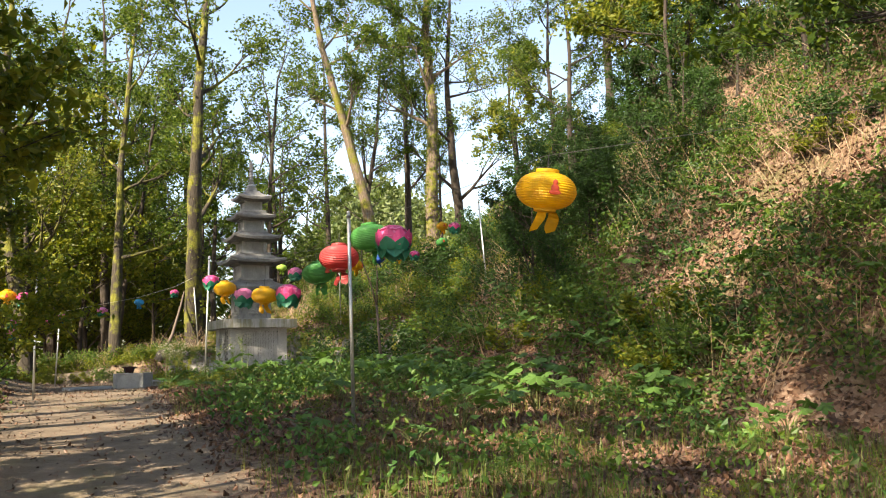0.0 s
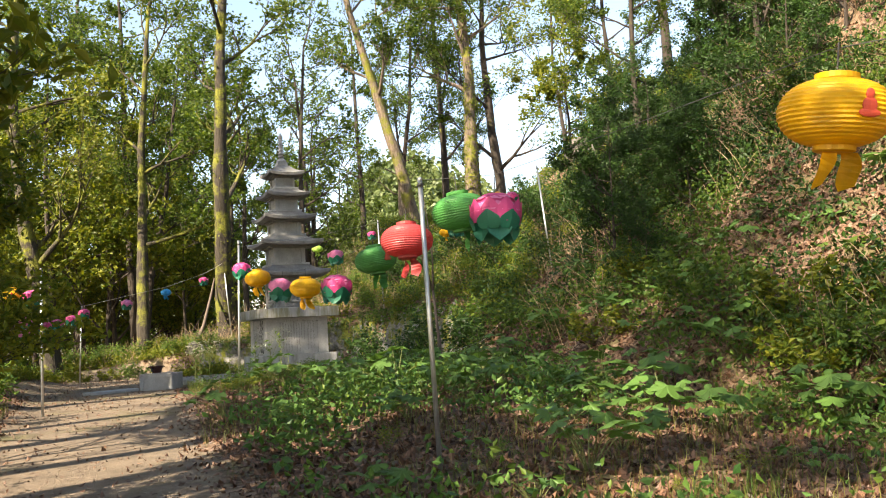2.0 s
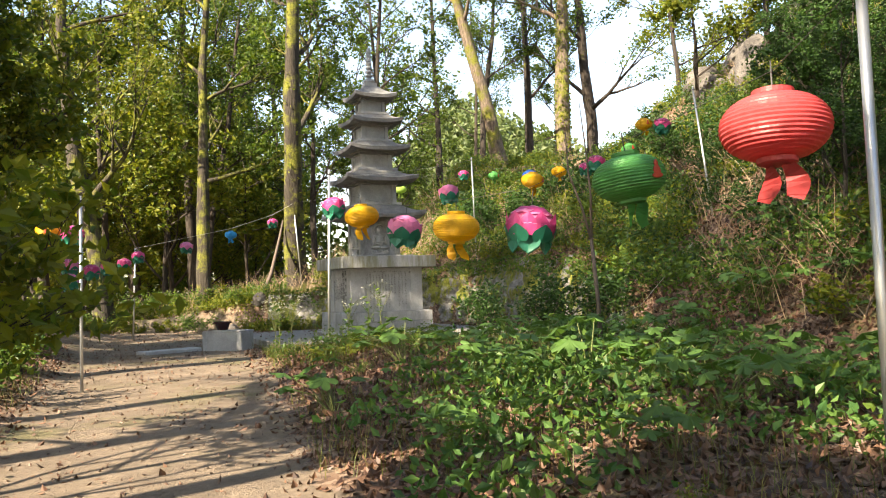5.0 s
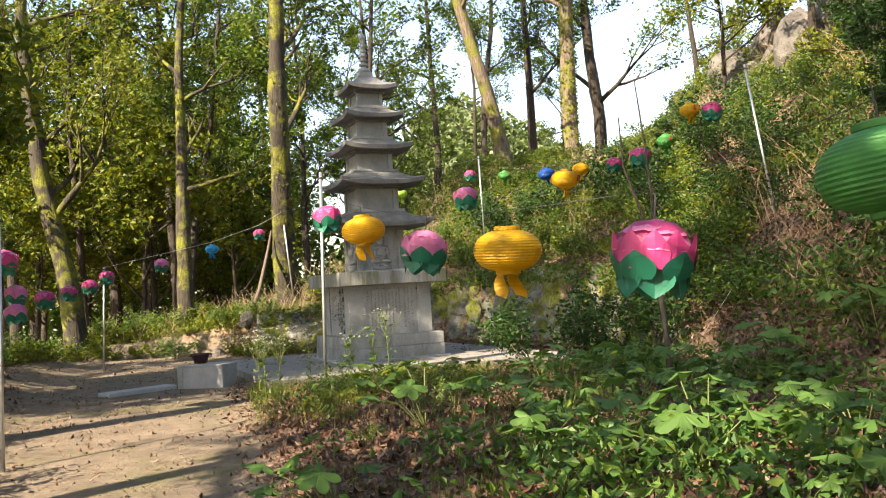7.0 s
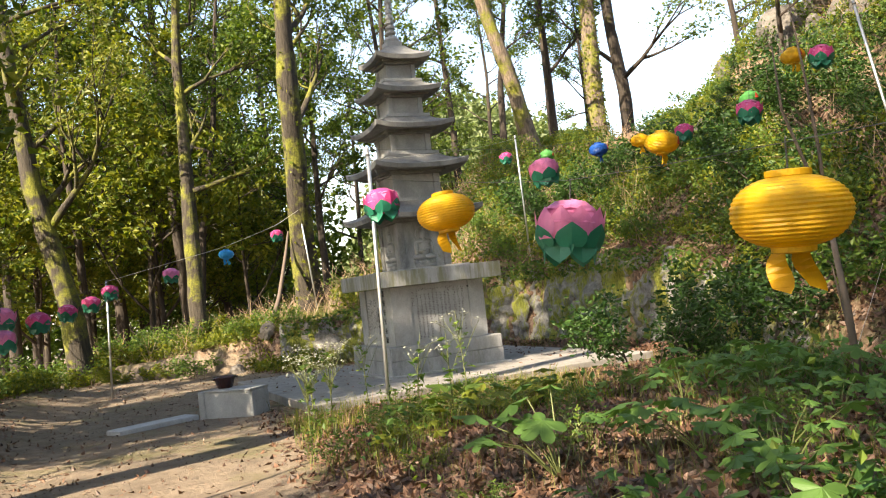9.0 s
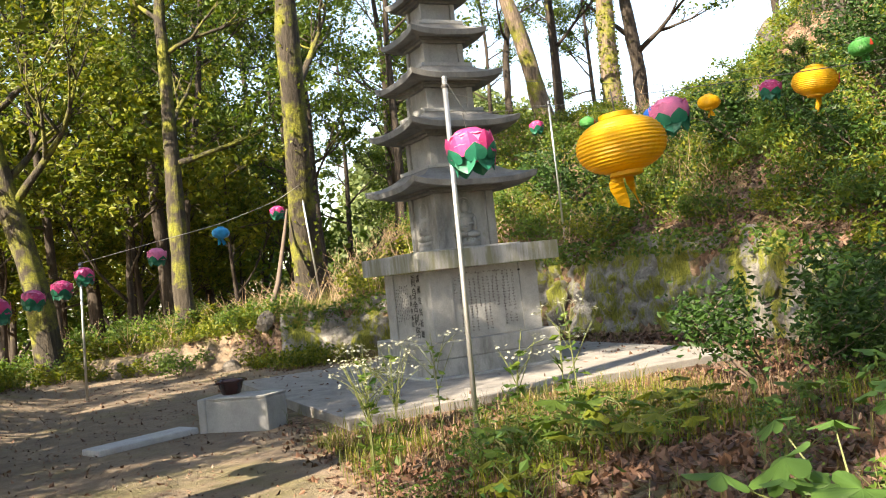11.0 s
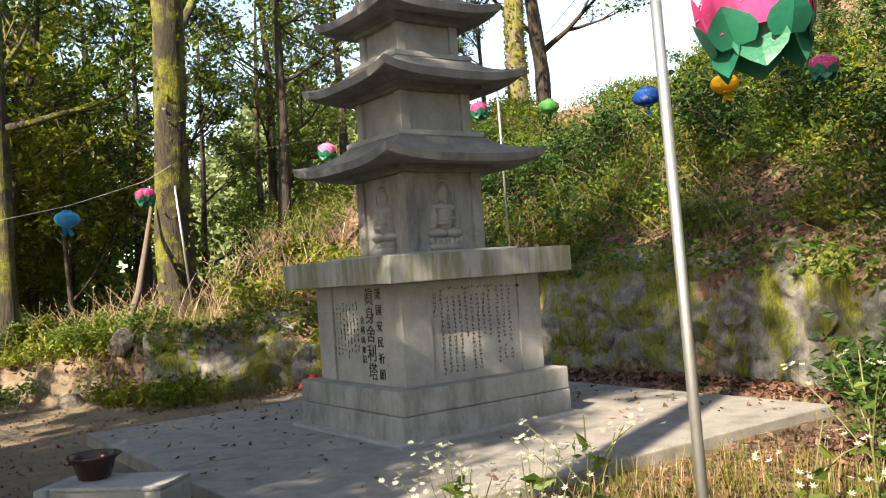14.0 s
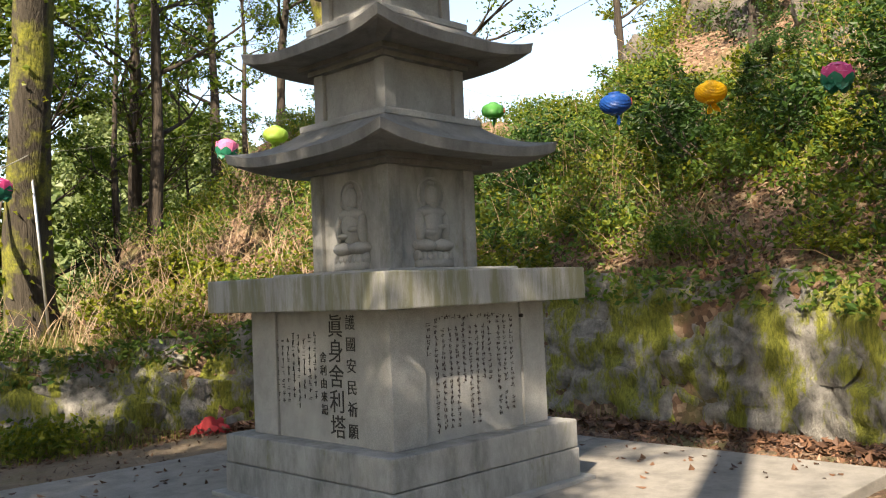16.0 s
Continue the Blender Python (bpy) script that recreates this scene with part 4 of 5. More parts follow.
kinds = [
    tree_thing("tree", "slender forest tree with a thin leafy crown", 31, [(0, 0, 0), (0.1, 0.1, 4), (0.3, 0, 8), (0.2, 0.2, 13)], 0.16, BARK, LEAF_CROWN, (4.2, 4.8, 5.5, 6.5, 7.5, 8.5, 9.5, 10.5, 11.5), 8200, 0.16),
    tree_thing("tree", "forest tree with leaves tinted yellow-green as if sunlit", 32, [(0, 0, 0), (-0.2, 0.1, 4), (-0.5, 0.3, 8), (-0.4, 0.2, 12)], 0.14, BARK, LEAF_YELLOW, (2.6, 3.6, 4.4, 5.5, 6.5, 7.5, 9, 10), 6200, 0.16),
    tree_thing("tree", "leaning forest tree with bare lower trunk", 33, [(0, 0, 0), (0.4, 0.1, 4), (1.2, 0, 8), (1.9, 0.2, 14)], 0.18, BARK, LEAF_CROWN, (5, 6, 7, 8, 9, 10, 11, 12, 13), 8000, 0.16),
    tree_thing("tree", "tall straight forest tree with a dark trunk", 34, [(0, 0, 0), (-0.1, 0.1, 5), (0.1, 0, 10), (0.3, 0.2, 16)], 0.20, BARK, LEAF_CROWN, (4, 5.5, 7, 8, 9, 10, 11, 12, 13, 14, 15), 11500, 0.16),
    tree_thing("tree", "young understorey tree full of leaves", 35, [(0, 0, 0), (0.1, 0, 2), (0, 0.1, 4.2)], 0.06, BARK, LEAF_YELLOW, (0.9, 1.4, 1.8, 2.2, 2.6, 3.0, 3.4, 3.8), 6500, 0.13, limb_len=1.9),
    tree_thing("tree", "young hillside tree with leaves darkened for shade", 36, [(0, 0, 0), (0.1, 0, 1.6), (0, 0.1, 3.6)], 0.05, BARK, LEAF_DARK, (0.6, 1.0, 1.4, 1.8, 2.2, 2.6, 3.0, 3.3), 7500, 0.10, limb_len=1.7),
    tree_thing("tree", "tall broad oak with a high leafy crown", 37, [(0, 0, 0), (0.2, 0.1, 5), (0.1, 0.4, 11), (0.4, 0.2, 17)], 0.26, BARK, LEAF_CROWN, (6.5, 7.5, 8.5, 9.5, 10.5, 11.5, 12.5, 13.5, 14.5, 15.5, 16.5), 8500, 0.20, limb_len=4.8),
    tree_thing("tree", "unseen tall oak with bare trunk and high crown, added for shade", 38, [(0, 0, 0), (0.1, 0.1, 5), (0.3, 0.2, 10), (0.2, 0.1, 16)], 0.2, BARK, LEAF_CROWN, (9.5, 10.3, 11.2, 12, 12.8, 13.6, 14.4, 15.2), 7500, 0.19, limb_len=4.2),
    tree_thing("tree", "thin dark tree with few leaves against the sky", 39, [(0, 0, 0), (0.15, 0, 2.5), (0.1, 0.1, 6), (0.5, 0.2, 11)], 0.15, BARK, LEAF_CROWN, (2.6, 4.0, 5.2, 6.4, 7.6, 8.8, 10), 2600, 0.17, limb_len=2.8),
]
used = [0] * len(kinds)


def plant_tree(k, x, y, turn, scale):
    m = pose(x, y, ground_z(x, y) - 0.05, 0, 0, turn) @ Matrix.Scale(scale, 4)
    if not used[k]:
        kinds[k].matrix_basis = m
    else:
        copy_thing(kinds[k], m)
    used[k] += 1


tr = random.Random(5)
stems = [(-0.1, 7.75), (-2.35, 8.6), (-5.0, 10.0), (-6.95, -5.4)]


def wood(n, xs, ys, gap, which, lo=0.8, hi=1.2, ok=lambda x, y: True):
    made = tries = 0
    while made < n and tries < n * 40:
        tries += 1
        x, y = tr.uniform(*xs), tr.uniform(*ys)
        if ok(x, y) and all((x - a) ** 2 + (y - b) ** 2 > gap * gap for a, b in stems):
            stems.append((x, y))
            plant_tree(tr.choice(which), x, y, tr.uniform(0, 360), tr.uniform(lo, hi))
            made += 1


in_wood = lambda x, y: x < -4.3 + 0.30 * y and (x < -3.4 or y > 11)
# the wood beyond the yard
for x, y, turn, s in ((-1.4, 17.5, 130, 0.9), (-6.8, 18.0, 220, 0.9), (1.2, 25.5, 70, 0.9)):
    stems.append((x, y))
    plant_tree(6, x, y, turn, s)
wood(16, (-8.5, 6), (10.5, 30), 1.9, (0, 1, 2, 3, 0, 1), ok=in_wood)
wood(8, (-9, 12), (29, 50), 2.4, (0, 1, 2, 3), ok=in_wood)
wood(12, (-8, 4), (11, 28), 1.5, (4,), 0.8, 1.5, ok=in_wood)
wood(6, (-9.0, -7.4), (-3, 9), 1.8, (4,), 0.45, 0.75, ok=lambda x, y: x < float(path_x(np.array(y))) - 2.2)
# added thin belt west of the path, mostly unseen, to throw dappled shade
for k, x, y, turn, s in ((3, -9.7, -3.1, 0, 0.62), (3, -9.6, -3.9, 50, 0.60), (0, -11.2, -4.0, 80, 0.74), (3, -8.9, -1.4, 200, 0.58), (0, -10.4, 0.4, 20, 0.68), (0, -9.8, -12.0, 140, 0.85), (0, -10.8, -20.6, 210, 0.8), (2, -14.5, -26.0, 30, 1.05), (0, -10.6, -27.0, 70, 1.0),
                         (4, -7.0, -14.4, 40, 0.36), (4, -9.0, -18.8, 200, 0.8), (4, -9.2, -16.7, 80, 0.85), (3, -8.4, 0.9, 300, 0.5), (3, -10.6, -1.9, 120, 0.62), (4, -8.4, 0.3, 15, 1.1), (1, -9.2, -2.6, 70, 0.62), (4, -8.2, -15.3, 30, 0.7), (4, -8.6, -12.6, 130, 0.8), (4, -8.6, -2.4, 115, 0.8)):
    plant_tree(k, x, y, turn, s)
# unseen tall oaks added further west, so that their crowns shade the hillside
for x, y, turn, s in ((-12.0, -16.3, 20, 0.95), (-12.4, -13.0, 140, 0.9), (-14.2, -4.2, 80, 0.85), (-13.0, -28.5, 310, 1.0)):
    plant_tree(6, x, y, turn, s)
for x, y, turn, s in ((-9.3, -9.9, 40, 0.8), (-10.0, -4.2, 150, 1.0), (-9.6, -13.7, 260, 1.0), (-11.0, -24.5, 20, 1.0), (-10.3, -18.7, 70, 0.85)):
    plant_tree(7, x, y, turn, s)
# two slender trees added with trunks out of view, to shade the slope
for x, y, turn, s in ((-1.0, -20.6, 0, 0.95), (2.5, -19.3, 120, 0.85)):
    plant_tree(0, x, y, turn, s)
# leafy trees half way up the hillside
for k, x, y, turn, s in ((0, 7.5, -5.0, 30, 0.62), (0, 8.8, -2.4, 200, 0.6), (1, 10.2, -5.4, 90, 0.7), (2, 9.4, -7.4, 300, 0.6)):
    plant_tree(k, x, y, turn, s)
# young trees whose dark leaf colour stands for shade below the crest
for x, y, s in ((2.7, -9.9, 0.62), (3.3, -9.0, 0.7), (4.1, -8.5, 0.75), (3.9, -10.2, 0.7), (2.3, -11.2, 0.45), (4.6, -9.6, 0.8), (5.6, -7.6, 0.9), (6.6, -5.6, 0.8), (5.3, -11.6, 0.9), (7.3, -8.2, 1.0), (8.2, -4.2, 0.8), (7.0, -11.4, 1.0), (6.2, -14.2, 0.9), (7.2, 0.2, 0.5), (6.5, 1.1, 0.42), (3.6, -10.8, 0.6), (8.8, -14.5, 1.1), (9.2, -9.6, 1.1)):
    plant_tree(5, x, y, 97 * x, s)
# slim trees against the sky
for k, x, y, turn, s in ((8, 3.2, 19.5, 45, 1.0), (8, 4.6, 24.5, 160, 1.1), (8, 7.6, 21, 15, 1.0), (2, 9.4, 22, 100, 0.7), (8, 6.4, 17.5, 250, 0.85), (8, 10.8, 26, 30, 1.0), (3, 8.6, 29, 0, 0.8), (2, 2.2, 13.0, 75, 0.9), (8, 5.6, 15.2, 190, 1.05), (8, 4.0, 11.5, 300, 0.9), (2, 10.6, 16.5, 20, 1.0), (3, 13.8, 18.0, 120, 0.9), (8, 8.9, 17.2, 60, 1.0)):
    plant_tree(k, x, y, turn, s)
# the crest and the slope to the east
for k, x, y, turn, s in ((0, 13, 22, 40, 0.8), (2, 12.4, 24, 200, 0.75), (0, 17, 20, 90, 0.8), (1, 13.5, 6.5, 10, 0.7), (3, 14.0, 1.0, 60, 0.8), (1, 12.5, -3.5, 120, 0.8), (0, 11.5, -7.5, 30, 0.8), (1, 9.0, -11.5, 200, 0.75),
                         (3, 10.5, -15.5, 10, 0.8), (4, 8.8, -6.0, 70, 0.9), (4, 7.5, -9.0, 170, 0.9), (4, 10.2, 1.8, 20, 0.8), (4, 6.6, -13.5, 120, 0.8), (0, 9.0, -20, 80, 0.8), (1, 12, -25, 0, 0.9), (4, 5.4, -17.5, 0, 0.8)):
    plant_tree(k, x, y, turn, s)


def far_woods():
    """Rounded crowns of leaves on the distant ridge, as one mass."""
    n = 2000
    a = rng.uniform(0.05, 0.95, n)
    d = rng.uniform(55, 150, n)
    x, y = np.sin(a) * d, np.cos(a) * d
    z = height(x, y, False)
    size = rng.uniform(1.6, 3.6, n)
    share = 90
    dirs = rng.normal(size=(n, share, 3))
    dirs /= np.linalg.norm(dirs, axis=2)[:, :, None]
    c = np.stack([x, y, z + size * 0.9], 1)[:, None, :] + dirs * size[:, None, None] * np.array([1, 1, 1.15]) * rng.uniform(0.55, 1.05, (n, share, 1))
    v, f = leaf_cards(c.reshape(-1, 3), 0.95, 0.7, 0.7)
    tagged(linked("far_woods", mesh_of("far_woods", v, f, LEAF_FAR)), "sunlit wooded ridge in the distance", "woods", kind="stuff")


far_woods()


def wood_edge():
    """The leafy far side of the wood below the yard, as one mass with gaps."""
    n = 900
    a, d = rng.uniform(-0.75, 0.30, n), rng.uniform(30, 62, n)
    x, y = np.sin(a) * d, np.cos(a) * d
    size = rng.uniform(0.7, 2.0, n)
    c = np.stack([x, y, height(x, y, False) + 0.5 + 17 * rng.random(n) ** 1.4 * np.interp(a, [0.08, 0.27], [1, 0.3])], 1)
    c = np.repeat(c, 75, 0) + rng.normal(size=(n * 75, 3)) * np.repeat(size, 75)[:, None] * np.array([0.7, 0.7, 0.45])
    v, f = leaf_cards(c, 0.42, 0.28, 0.7)
    tagged(linked("wood_edge", mesh_of("wood_edge", v, f, LEAF_CROWN)), "sunlit leaves on the far side of the wood", "woods", kind="stuff")


wood_edge()


# ---- undergrowth ----
def slope_points(n, xs, ys, ok):
    x, y = rng.uniform(*xs, n), rng.uniform(*ys, n)
    keep = ok(x, y)
    return x[keep], y[keep]


def off_pad(x, y):
    return ~((np.abs(x + 0.05) < 2.75) & (np.abs(y) < 2.75))


def ground_leaves():
    x, y = slope_points(150000, (-8, 7), (-25, 9), lambda x, y: off_pad(x, y) & (rng.random(len(x)) > 0.975 * trodden(x, y)))
    z = height(x, y) + 0.012
    v, f = leaf_cards(np.stack([x, y, z], 1), 0.072, 0.040, 0.8, 0.3, up=2.0)
    tagged(linked("leaf_litter", mesh_of("leaf_litter", v, f, LITTER)), "dry brown fallen leaves over the forest floor", "leaves", kind="stuff")


def big_leaves():
    x, y = slope_points(34000, (-4.5, 4.5), (-23, -3.2), lambda x, y: off_pad(x, y) & (trodden(x, y) < 0.25))
    v, f = leaf_cards(np.stack([x, y, height(x, y) + 0.025], 1), 0.088, 0.055, 0.8, 0.35, up=1.8)
    tagged(linked("dead_leaves", mesh_of("dead_leaves", v, f, LITTER)), "large curled dead oak leaves over the litter", "leaves", kind="stuff")


def path_bits():
    x, y = slope_points(26000, (-9, 2), (-25, 7), lambda x, y: off_pad(x, y) & (trodden(x, y) > 0.4) & (rng.random(len(x)) < 0.35 + 0.5 * np.sin(1.9 * x + 0.8 * y) ** 2))
    v, f = leaf_cards(np.stack([x, y, height(x, y) + 0.006], 1), 0.042, 0.024, 0.7, 0.3, up=3.0)
    tagged(linked("path_litter", mesh_of("path_litter", v, f, LITTER)), "small broken dry leaves trodden into the path", "leaves", kind="stuff")


def pad_leaves():
    n = 420
    x, y = rng.uniform(-2.5, 2.4, n), rng.uniform(-2.5, 2.5, n)
    keep = (np.maximum(np.abs(x), np.abs(y)) > 1.05) & (rng.random(n) < 0.25 + 0.75 * (np.maximum(x, y) > 1.6))
    v, f = leaf_cards(np.stack([x, y, np.full(n, 0.012)], 1)[keep], 0.07, 0.04, 0.4, 0.3, up=4.0)
    tagged(linked("stray_leaves", mesh_of("stray_leaves", v, f, LITTER)), "stray dry leaves on the concrete pad", "leaves", kind="stuff")


def grass():
    tufts = lambda x, y: np.sin(1.3 * x + 0.6) * np.sin(0.9 * y + 1.1 + 0.5 * x) + 0.4 * np.sin(3 * x + 2 * y) > np.where(y < -13, -0.35, 0.05)
    x, y = slope_points(60000, (-9, 5), (-25, 9), lambda x, y: off_pad(x, y) & (trodden(x, y) < 0.5) & (tufts(x, y) | ((y > 3.8) & (x < 0))))
    bx, by = slope_points(20000, (-7.5, 0.5), (3.9, 8.5), lambda x, y: trodden(x, y) < 0.6)
    blades(np.concatenate([x, bx]), np.concatenate([y, by]), GRASS, "grass", "thin green and straw-coloured grass beside the path")
    x, y = slope_points(9000, (-5.6, 0.5), (-22.5, -17.0), lambda x, y: (trodden(x, y) < 0.2) & (patch(1.7 * x, 1.7 * y, 2.2) > -0.1))
    blades(x, y, LEAF_WEED, "verge_grass", "upright green grass tufts beside the path")
    x, y = slope_points(1900, (-2.9, 0.6), (-5.9, -2.85), lambda x, y: (trodden(x, y) < 0.6) & (patch(2 * x, 2 * y, 1.0) > -0.7))
    blades(x, y, STRAW, "dry_grass", "dry straw-coloured grass in front of the concrete pad")
    # yellow-green copy of the grass, which paints a sunny patch
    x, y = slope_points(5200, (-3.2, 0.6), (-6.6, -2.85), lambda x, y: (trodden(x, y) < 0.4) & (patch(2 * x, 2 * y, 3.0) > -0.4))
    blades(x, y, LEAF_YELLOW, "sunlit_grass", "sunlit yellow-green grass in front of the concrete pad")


def blades(x, y, material, name, label):
    n = len(x)
    z = height(x, y)
    h = rng.uniform(0.08, 0.26, n)
    a = rng.uniform(0, 2 * math.pi, n)
    lean = rng.uniform(0.15, 0.75, n) * h
    w = rng.uniform(0.0018, 0.0034, n)[:, None]
    b = np.stack([x, y, z - 0.01], 1)
    side = np.stack([-np.sin(a), np.cos(a), np.zeros(n)], 1) * w
    mid = b + np.stack([np.cos(a) * lean * 0.3, np.sin(a) * lean * 0.3, h * 0.6], 1)
    tip = b + np.stack([np.cos(a) * lean, np.sin(a) * lean, h], 1)
    v = np.stack([b - side, b + side, mid + side * 0.8, mid - side * 0.8, tip], 1).reshape(-1, 3)
    k = np.arange(n)[:, None] * 5
    f = np.concatenate([k + np.array([[0, 1, 2]]), k + np.array([[0, 2, 3]]), k + np.array([[3, 2, 4]])], 1).reshape(-1, 3)
    tagged(linked(name, mesh_of(name, v, f, material)), label, "grass", kind="stuff")


def hill_cover(n, xs, ys, ok, lo, hi, length, material, name, label, clump=5):
    """Low leaves that stand a little above the slope in loose clumps."""
    x, y = slope_points(n // clump, xs, ys, ok)
    h = rng.uniform(lo, hi, len(x))
    c = np.stack([x, y, height(x, y) + h], 1)
    c = np.repeat(c, clump, 0) + rng.normal(size=(len(c) * clump, 3)) * np.array([0.13, 0.13, 0.07])
    v, f = leaf_cards(c, length, length * 0.55, 0.9, up=0.5)
    tagged(linked(name, mesh_of(name, v, f, material)), label, "undergrowth", kind="stuff")


patch = lambda x, y, a=0.0: np.sin(0.9 * x + 1.7 + a) * np.sin(0.8 * y + 0.4 - a) + 0.5 * np.sin(2.1 * x - 1.3 * y + a)
on_slope = lambda x, y: foot_distance(x, y)[0] > 0.35
ground_leaves()
big_leaves()
path_bits()
pad_leaves()
grass()
hill_cover(210000, (0, 12), (-24, 14), lambda x, y: on_slope(x, y) & ((x > 3.6) | (y < 3.5)) & (patch(x, y) > np.where(y < -9, -0.15, -0.35)), 0.03, 0.5, 0.082, LEAF_WEED, "slope_undergrowth", "leafy green undergrowth covering the hillside")
# dark copy of the slope leaves, with shade put into its green
hill_cover(85000, (1, 12), (-22, 3), lambda x, y: on_slope(x, y) & (patch(x, y, 2.0) > np.where(y < -5, -0.2, 0.45)), 0.05, 0.75, 0.08, LEAF_DARK, "dark_undergrowth", "dark green thicket on the hillside")
# yellow-green copies of the slope leaves, with sunlight in their colour
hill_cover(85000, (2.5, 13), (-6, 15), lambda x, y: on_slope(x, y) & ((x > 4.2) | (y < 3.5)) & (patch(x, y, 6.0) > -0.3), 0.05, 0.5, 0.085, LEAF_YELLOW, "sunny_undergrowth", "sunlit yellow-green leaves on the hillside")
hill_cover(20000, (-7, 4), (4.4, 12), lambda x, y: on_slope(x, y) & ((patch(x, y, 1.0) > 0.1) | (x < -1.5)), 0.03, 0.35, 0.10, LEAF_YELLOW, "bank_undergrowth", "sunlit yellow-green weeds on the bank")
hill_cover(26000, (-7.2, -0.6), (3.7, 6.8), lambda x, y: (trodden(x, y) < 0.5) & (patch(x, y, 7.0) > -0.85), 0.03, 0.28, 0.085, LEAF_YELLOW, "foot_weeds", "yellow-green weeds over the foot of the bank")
hill_cover(26000, (-11, -6), (-24, 9), lambda x, y: (trodden(x, y) < 0.2) & (patch(x, y, 3.0) > -0.3), 0.05, 0.7, 0.09, LEAF_WEED, "verge_undergrowth", "leafy undergrowth beside the path")
mottled = lambda x, y, a: patch(x, y, 5.0) + 0.9 * patch(2.9 * x, 2.9 * y, a)
hill_cover(9500, (-3.2, 1.5), (-17.0, -5.5), lambda x, y: (trodden(x, y) < 0.05) & (mottled(x, y, 0.0) > 0.35), 0.02, 0.18, 0.065, LEAF_WEED, "low_weeds", "low green weeds scattered on the bank")
hill_cover(9500, (-3.2, 1.5), (-17.0, -5.5), lambda x, y: (trodden(x, y) < 0.05) & (mottled(x, y, 2.5) > 0.35), 0.02, 0.20, 0.075, LEAF_BLUE, "broad_weeds", "low broad bluish-green weeds on the bank")


def dry_stalks():
    x, y = slope_points(15000, (-5, 11), (-22, 12), lambda x, y: on_slope(x, y) & ((patch(x, y, 4.0) > 0.1) | ((y > 5) & (x < 5)) | ((x > 3.5) & (y < -7))))
    pieces = []
    r = random.Random(8)
    for a, b in zip(x, y):
        z = ground_z(a, b)
        d = Vector((r.uniform(-1, 1), r.uniform(-1, 1), r.uniform(0.3, 1.3))).normalized() * r.uniform(0.4, 1.1)
        mid = Vector((a, b, z)) + d * 0.5 + Vector((0, 0, 0.08))
        pieces.append(tube_data([(a, b, z - 0.03), mid, Vector((a, b, z)) + d * 0.95], [0.006, 0.004, 0.002], 3))
    v, f = merged(pieces)
    tagged(linked("dry_stalks", mesh_of("dry_stalks", v, f, STRAW)), "dry pale stalks and brambles on the slope", "stalks", kind="stuff")


dry_stalks()
bank_side = lambda x, y: (trodden(x, y) < 0.05) & (x > path_x(y) + 1.2)
hill_cover(15000, (-5.2, 1.6), (-18.5, -7.6), lambda x, y: bank_side(x, y) & (mottled(x, y, 1.2) > 0.5 + 0.15 * (x + 1)), 0.03, 0.28, 0.085, LEAF_BLUE, "bank_weeds", "lush low green weeds along the bank")
hill_cover(10000, (-5.2, 2.5), (-20.5, -6.6), lambda x, y: bank_side(x, y) & (mottled(x, y, 3.4) > 0.5), 0.05, 0.45, 0.07, LEAF_WEED, "tall_bank_weeds", "taller light green weeds along the bank")


def shrub(name, label, seed, spread, tall, leaves, size, material, stem_material=TWIG):
    t = thing(name, label, "shrub", group=label)
    r = random.Random(seed)
    tips = []
    for k in range(6):
        a, out = r.uniform(0, 6.28), []
        branches(r, (0.05 * math.cos(a), 0.05 * math.sin(a), -0.05), (math.cos(a) * spread, math.sin(a) * spread, tall), tall * 0.8, 0.012, 1, out, tips)
        v, f = merged(out)
        linked("stem", mesh_of("stem", v, f, stem_material), t)
    share = max(1, leaves // len(tips))
    c = np.concatenate([np.array(p)[None, :] + rng.normal(size=(share, 3)) * 0.10 * tall for p, s in tips])
    c[:, 2] = np.maximum(c[:, 2], 0.03)
    v, f = leaf_cards(c, size, size * 0.5, 0.6, up=0.8)
    linked("foliage", mesh_of("foliage", v, f, material), t)
    return t


def lobed_leaf(r, length):
    """A broad five-lobed leaf lying in its own plane, slightly cupped."""
    out = []
    n = 31
    for k in range(n):
        a = -2.6 + 5.2 * k / (n - 1)
        rad = length * (0.50 + 0.50 * abs(math.cos(math.pi * a / 1.04)) ** 0.8) * (1.04 - 0.10 * abs(a))
        out.append((rad * math.sin(a), rad * math.cos(a) * 0.95, -0.18 * rad * abs(math.sin(a)) + 0.03 * math.sin(7 * a) * length))
    return [(0, 0, 0.02)] + out, [(0, k, k + 1) for k in range(1, n)]


def broadleaf(seed, count, tall, leaf=LEAF_BLUE):
    """A weed with a few upright stalks, each ending in broad lobed leaves."""
    r = random.Random(seed)
    t = thing("broadleaf_plant", "broad lobed green leaves on upright stalks", "plant", group="broadleaf plants")
    stems, leaves = [], []
    for k in range(count):
        a, reach = r.uniform(0, 6.28), r.uniform(0.12, 0.50)
        tip = Vector((math.cos(a) * reach, math.sin(a) * reach, tall * r.uniform(0.5, 1.0)))
        stems.append(tube_data([(0, 0, -0.04), tip * 0.5 + Vector((0, 0, 0.06)), tip], [0.007, 0.005, 0.003], 4))
        v, f = lobed_leaf(r, r.uniform(0.09, 0.17))
        m = pose(*tip, r.uniform(-35, 15), r.uniform(-25, 25), math.degrees(a) - 90 + r.uniform(-30, 30))
        leaves.append(([tuple(m @ Vector(p)) for p in v], f))
    for (v, f), (lv, lf) in zip(stems, leaves):
        linked("stalk", mesh_of("stalk", v, f, STALK), t)
        linked("leaf", mesh_of("leaf", lv, lf, leaf), t)
    return t


